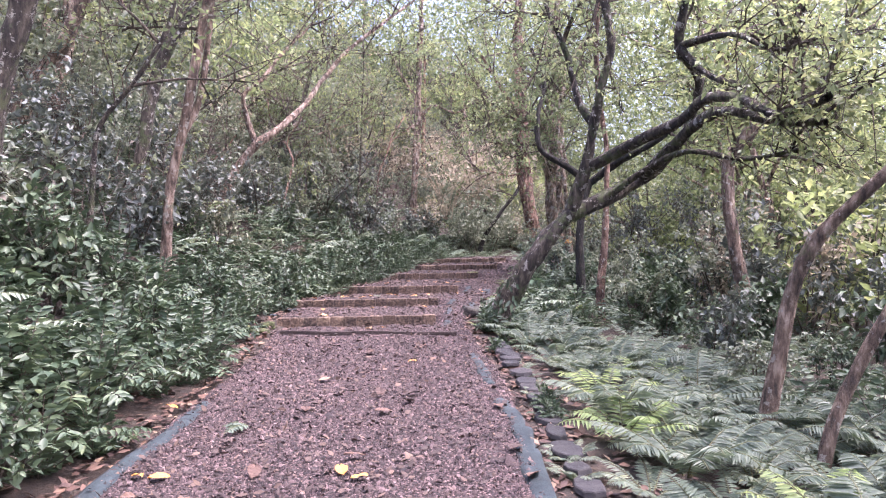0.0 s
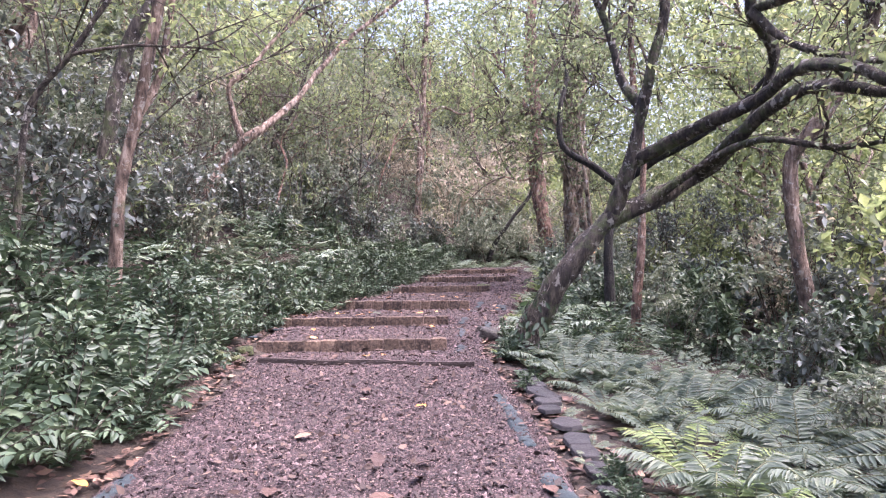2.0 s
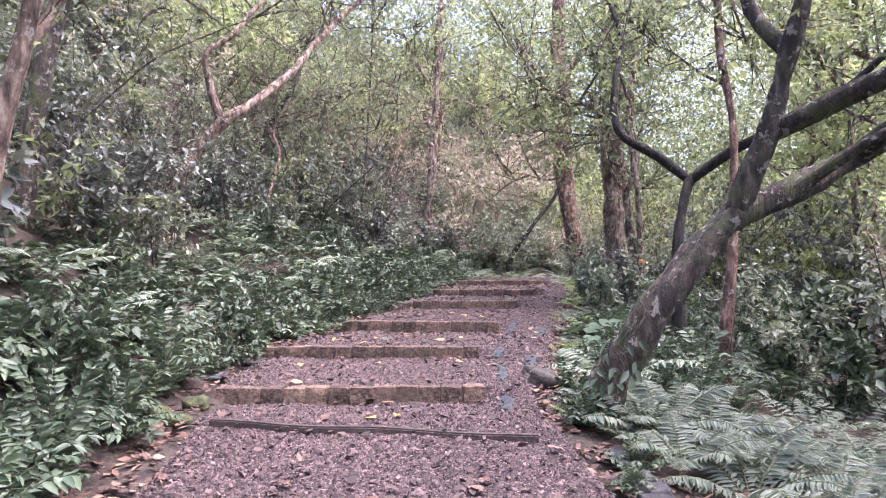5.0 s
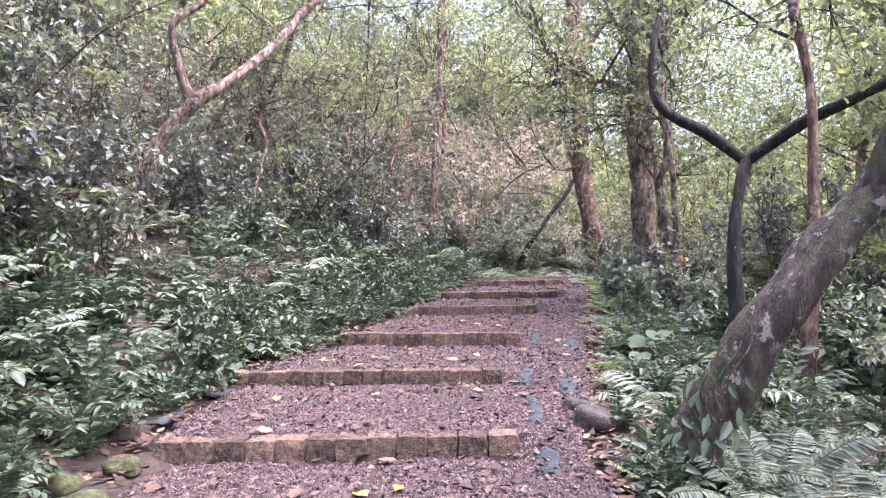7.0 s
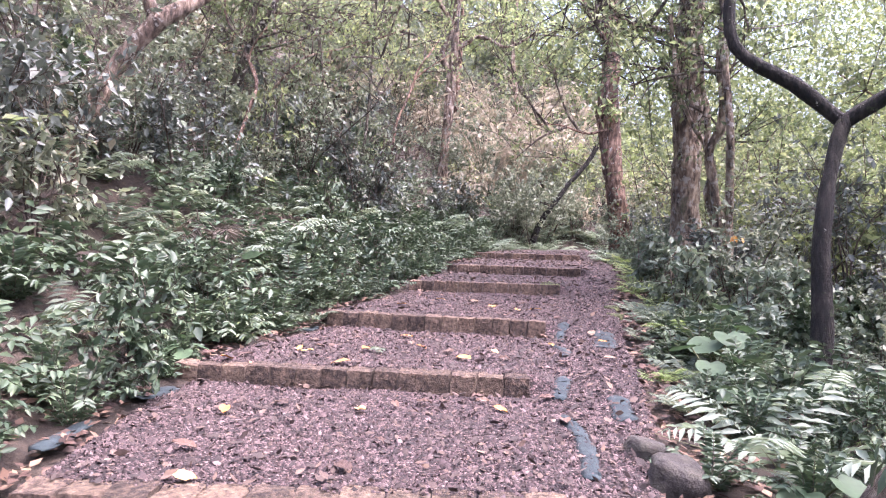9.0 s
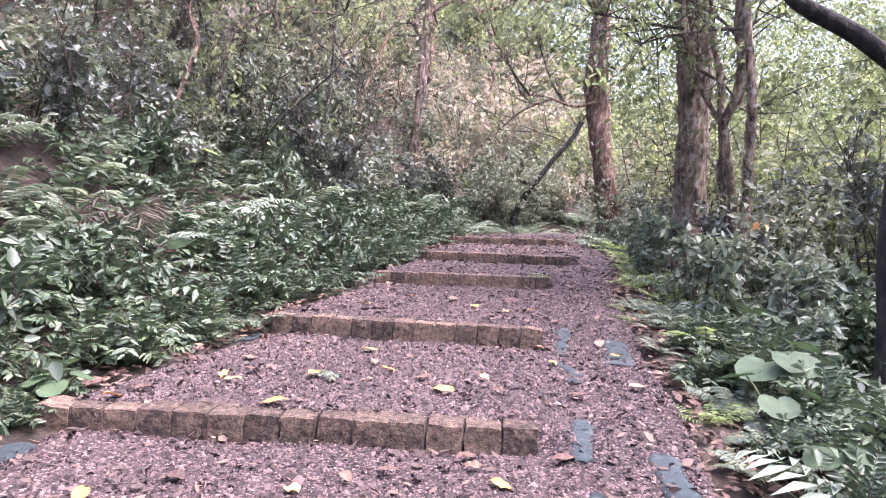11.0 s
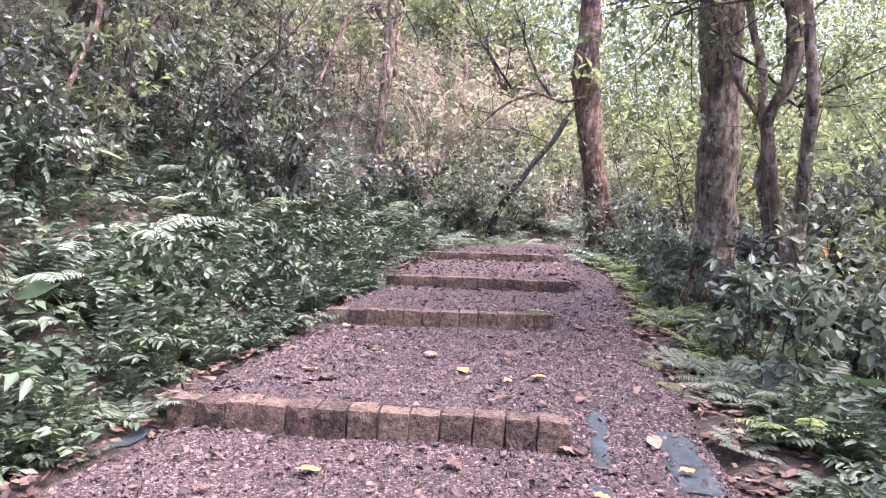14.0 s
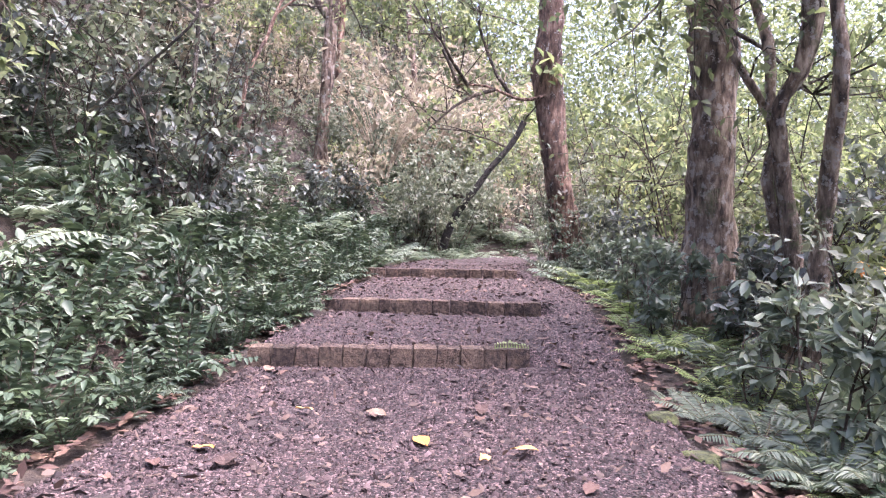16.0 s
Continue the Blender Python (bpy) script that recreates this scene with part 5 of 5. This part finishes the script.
def draped_sprig(x, y, z, seed, label):
    """A frond that lies on a step and hangs over its face."""
    r = np.random.default_rng(seed)
    n = 13
    rib = np.stack([np.linspace(-.15, .15, n), .01 * np.sin(np.linspace(0, 3, n)), .012 + .008 * np.sin(np.linspace(0, 4, n))], 1)
    P = np.vstack([rib, rib])
    D = np.vstack([np.tile([.10, -.30, -1.0], (n, 1)), np.tile([.25, 1.0, .05], (n, 1))]) + r.normal(size=(2 * n, 3)) * .08
    N = np.vstack([np.tile([0, -1.0, .3], (n, 1)), np.tile([0, 0, 1.0], (n, 1))]) + r.normal(size=(2 * n, 3)) * .15
    size = np.tile(.15 * np.sin(np.linspace(.6, 2.6, n)), 2)
    ob = plant("fern_sprig", label, "sprig", "", [tube(rib, np.linspace(.005, .002, n), 4)], leaf_arrays(P, D, N, size, size * .085, True, .05), LEAF_FRESH, STALK)
    ob.location = (x, y, z)
    return ob


draped_sprig(.82, 18.565, float(path_z(.8, 18.95)) + .022, 1, "green fern sprig lying over a stone step")
sprig(-1.55, 5.3, float(path_z(-1.55, 5.3)) + .02, 2, "torn green sprig lying on the gravel", .3)
sprig(-1.35, 14.0, float(path_z(-1.35, 14)) + .02, 3, "torn green sprig lying on the gravel", .22)


# ---- broad-leaved plants ----
def taro(x, y, n, size, seed, label, leaf=None):
    """Heart-shaped leaves on long stalks."""
    r = np.random.default_rng(seed)
    base = new("broad_leaf_plant")
    base.location = (x, y, gz(x, y) - .02)
    tagged(base, label, "plant")
    for k in range(n):
        a = 6.28 * (k + r.random() * .6) / n
        h = size * (1.1 + .9 * r.random())
        tip = np.array([math.cos(a) * h * .55, math.sin(a) * h * .55, h])
        v, f = tube(spline([(0, 0, 0), tip * [.35, .35, .6], tip], .06), np.full(len(spline([(0, 0, 0), tip * [.35, .35, .6], tip], .06)), .006), 5)
        child("stalk", mesh_np("stalk", v, f, STALK, True), base)
        bm = bmesh.new()
        out = np.array([math.cos(a), math.sin(a), -.35])
        sd = np.array([-math.sin(a), math.cos(a), 0])
        up = np.cross(out, sd)
        rim = []
        s = size * (.8 + .4 * r.random())
        for q in range(18):
            t = 2 * math.pi * q / 18
            rad = (.55 + .45 * math.cos(t)) * .55 + .34 - .22 * math.exp(-((t - math.pi) / .35) ** 2)
            p = tip + out * (math.cos(t) * rad * s) + sd * (math.sin(t) * rad * s * .95) + up * (-.10 * s * math.sin(t) ** 2 * -1 + .02 * math.sin(6 * t) * s)
            rim.append(bm.verts.new(p))
        c = bm.verts.new(tip)
        for q in range(18):
            bm.faces.new((c, rim[q], rim[(q + 1) % 18]))
        for fc in bm.faces:
            fc.smooth = True
        part("leaf", bm, leaf or LEAF_TARO, base)
    return base


taro(1.75, 14.0, 4, .24, 1, "broad heart-leaved plant beside the path")
taro(1.45, 13.4, 3, .20, 2, "broad heart-leaved plant beside the path")
taro(1.45, 12.7, 4, .14, 3, "green broad-leaved plant beside the path")
taro(1.05, 11.0, 4, .14, 4, "green broad-leaved plant by the boulders")
taro(2.3, 15.6, 4, .22, 5, "broad heart-leaved plant beside the path")
taro(-3.0, 13.5, 4, .12, 6, "broad heart-leaved plant at the foot of the bank")
taro(-3.2, 16.6, 3, .2, 7, "broad heart-leaved plant at the foot of the bank")
taro(-4.3, 19.0, 4, .26, 8, "bright broad-leaved plant on the bank", LEAF_BRIGHT)

# dead frond clump on a short stem up the bank, and a yellowed spray in the hollow
rnd = np.random.default_rng(41)
lines_d = []
for k in range(6):
    a = 6.28 * k / 6 + rnd.random() * .8
    q = np.linspace(0, 1, 7)[:, None]
    ln = rnd.uniform(.55, 1.0)
    lines_d.append(np.array([0, 0, .6]) + np.array([math.cos(a), math.sin(a), 0]) * (q ** .8 * ln * rnd.uniform(.5, .9)) + np.array([0, 0, 1]) * (rnd.uniform(.1, .35) * np.sin(q * 2.4) - q ** 2 * ln * .7) + rnd.normal(size=3) * .1 * q ** 2)
dead = plant("dead_frond_clump", "drooping grey-brown dead fronds on a short stem", "frond", "", [tube(np.array([[0, 0, -.1], [.02, .01, .3], [0, 0, .62]]), [.03, .026, .02], 7)] + [tube(l, np.linspace(.007, .002, 7), 3) for l in lines_d],
             pinnate(lines_d, 15, .24, .05, rnd, True, True, 3.0), LEAF_DEAD, TWIG)
dead.location = (-3.65, 15.8, gz(-3.65, 15.8))
stem_y = spline([(0, 0, -.05), (.05, 0, .7), (.02, -.05, 1.35)], .2)
n = 6
P = np.array([.02, -.05, 1.28]) + rnd.normal(size=(n, 3)) * [.06, .05, .07]
spray = plant("yellowed_spray", "thin stem with a spray of yellow-orange dying leaves", "leaves", "", [tube(stem_y, np.linspace(.008, .004, len(stem_y)), 5)],
              leaf_arrays(P, rnd.normal(size=(n, 3)) * .6 + [0, -.2, -.8], rnd.normal(size=(n, 3)) + [0, -1, .2], np.full(n, .11), np.full(n, .026)), YELLOW, TWIG)
spray.location = (3.25, 17.45, gz(3.25, 17.45))

# creeper climbing the foot of the leaning tree
rnd = np.random.default_rng(19)
n = 60
t = rnd.random(n) ** 1.8 * .8
axis_pts = np.array([.86, 10.2, .44]) + (np.array([1.28, 10.12, 1.3]) - [.86, 10.2, .44]) * t[:, None]
P = axis_pts + unit(rnd.normal(size=(n, 3)) * [.8, .7, .2] + [-.7, -.7, 0]) * .23
L = rnd.uniform(.08, .15, n)
lv = leaf_arrays(P, rnd.normal(size=(n, 3)) * .5 + [-.3, -.2, -.8], P - axis_pts + [0, 0, .12], L, L * .20, True, .15)
vines = [tube(np.array([.84 + .40 * s, 10.2 - .24, .4 + .95 * s]) + np.stack([.08 * np.sin(np.linspace(0, 4, 9) + s * 9), 0 * np.linspace(0, 1, 9), np.linspace(0, .4, 9)], 1), np.full(9, .005), 4) for s in (0, .2, .4, .55)]
creeper = plant("creeper", "green creeper climbing the foot of the leaning tree", "creeper", "", vines, lv, LEAF_LOW, TWIG)
# bright tuft on the scarred trunk
rnd = np.random.default_rng(23)
n = 26
P = np.array([2.95, 24.72, 4.75]) + rnd.normal(size=(n, 3)) * [.18, .06, .09]
L = rnd.uniform(.16, .28, n)
tuft = plant("leaf_tuft", "bright yellow-green leaf tuft growing on the trunk", "leaves", "", [tube(np.array([[2.96, 24.9, 4.6], [2.95, 24.75, 4.7], [2.9, 24.6, 4.8]]), [.012, .01, .006], 5)],
             leaf_arrays(P, rnd.normal(size=(n, 3)) + [0, -.4, .1], rnd.normal(size=(n, 3)) * .4 + [0, -.3, 1], L, L * .3, True), LEAF_BRIGHT, STALK)

# ---- loose gravel and litter, last ----
rnd = np.random.default_rng(99)


def chips(n, size, flat, y0, y1, spread=1.0, lift=0.0):
    i = rnd.integers(np.abs(CY - y0).argmin(), np.abs(CY - y1).argmin(), n)
    u = rnd.uniform(-1, 1, n) * spread
    j = rnd.random(n)[:, None]
    nrm = np.stack([TAN[i, 1], -TAN[i, 0]], 1)
    xy = CURVE[i, :2] * (1 - j) + CURVE[np.minimum(i + 1, len(CURVE) - 1), :2] * j + nrm * (u * CW[i])[:, None]
    z = path_z(xy[:, 0], xy[:, 1]) + 0.012 * np.sin(xy[:, 0] * 5.1 + xy[:, 1] * 2.3) * np.sin(xy[:, 1] * 3.7) - 0.14 * np.clip((np.abs(u) - 0.93) / 0.07, 0, 1) ** 2 + lift
    s = size * rnd.lognormal(0, .35, n)
    ang = rnd.random(n) * 6.28
    asp = rnd.uniform(.45, 1, n)
    ax = np.stack([np.cos(ang), np.sin(ang), rnd.normal(size=n) * .3], 1)
    ay = np.stack([-np.sin(ang) * asp, np.cos(ang) * asp, rnd.normal(size=n) * .3], 1)
    c = np.column_stack([xy, z])
    J = lambda: rnd.uniform(.7, 1.3, (n, 1))
    v = np.stack([c - ax * s[:, None] * J() * .5, c - ay * s[:, None] * J() * .5, c + ax * s[:, None] * J() * .5, c + ay * s[:, None] * J() * .5,
                  c + np.stack([rnd.normal(size=n) * .12 * s, rnd.normal(size=n) * .12 * s, flat * s * rnd.uniform(.6, 1.3, n)], 1)], 1)
    b = np.arange(n)[:, None] * 5
    return v.reshape(-1, 3), np.concatenate([b + [0, 1, 4], b + [1, 2, 4], b + [2, 3, 4], b + [3, 0, 4]], 0)


v, f = chips(62000, .026, .42, 2.2, 25, .985)
tagged(new("gravel", mesh_np("gravel", v, f, GRAVEL)), "loose mauve and brown crushed gravel", "gravel", kind="stuff")
v, f = chips(70000, .015, .6, 3.2, 19, .985, .002)
f = f[: len(f) // 4 * 3]
tagged(new("fine_gravel", mesh_np("fine_gravel", v, f, GRAVEL)), "fine mauve and brown stone chips", "gravel", kind="stuff")
v, f = chips(15000, .024, .15, 2.2, 26, 1.0, .008)
tagged(new("leaf_litter", mesh_np("leaf_litter", v, f, SCRAP)), "small dead leaf scraps on the gravel", "litter", kind="stuff")
# litter on the soil at both edges
n = 14000
yy = rnd.uniform(1.5, 28, n)
sd = np.where(rnd.random(n) < .5, -1, 1)
i = np.abs(CY[None, ::4] - yy[:, None]).argmin(1) * 4
dd = rnd.exponential(.45, n) - .08
nrm = np.stack([TAN[i, 1], -TAN[i, 0]], 1)
xy = CURVE[i, :2] + nrm * (sd * (CW[i] + dd))[:, None] + rnd.normal(size=(n, 2)) * .1
zz = ground_z(xy[:, 0], xy[:, 1])
P = np.column_stack([xy, np.maximum(zz, np.where(dd < .02, path_z(xy[:, 0], xy[:, 1]) - .05, -9)) + .012])
L = rnd.uniform(.05, .11, n)
v, f = leaf_arrays(P, rnd.normal(size=(n, 3)) * [1, 1, .15], rnd.normal(size=(n, 3)) * .3 + [0, 0, 1], L, L * .27, False, -.1)
tagged(new("edge_litter", mesh_np("edge_litter", v, f, LITTER)), "red-brown dead leaves along the path's edges", "litter", kind="stuff")
# curled scraps of dead leaf over the gravel
n = 5200
i = rnd.integers(np.abs(CY - 2.4).argmin(), np.abs(CY - 25).argmin(), n)
u = rnd.uniform(-1, 1, n)
nrm = np.stack([TAN[i, 1], -TAN[i, 0]], 1)
xy = CURVE[i, :2] + nrm * (u * CW[i] * .93)[:, None] + rnd.normal(size=(n, 2)) * .04
P = np.column_stack([xy, path_z(xy[:, 0], xy[:, 1]) + .024])
L = rnd.uniform(.035, .085, n)
v, f = leaf_arrays(P, rnd.normal(size=(n, 3)) * [1, 1, .22], rnd.normal(size=(n, 3)) * .45 + [0, 0, 1], L, L * rnd.uniform(.12, .3, n), True, -.15)
tagged(new("leaf_scraps", mesh_np("leaf_scraps", v, f, SCRAP)), "curled dark brown dead leaf scraps on the gravel", "litter", kind="stuff")
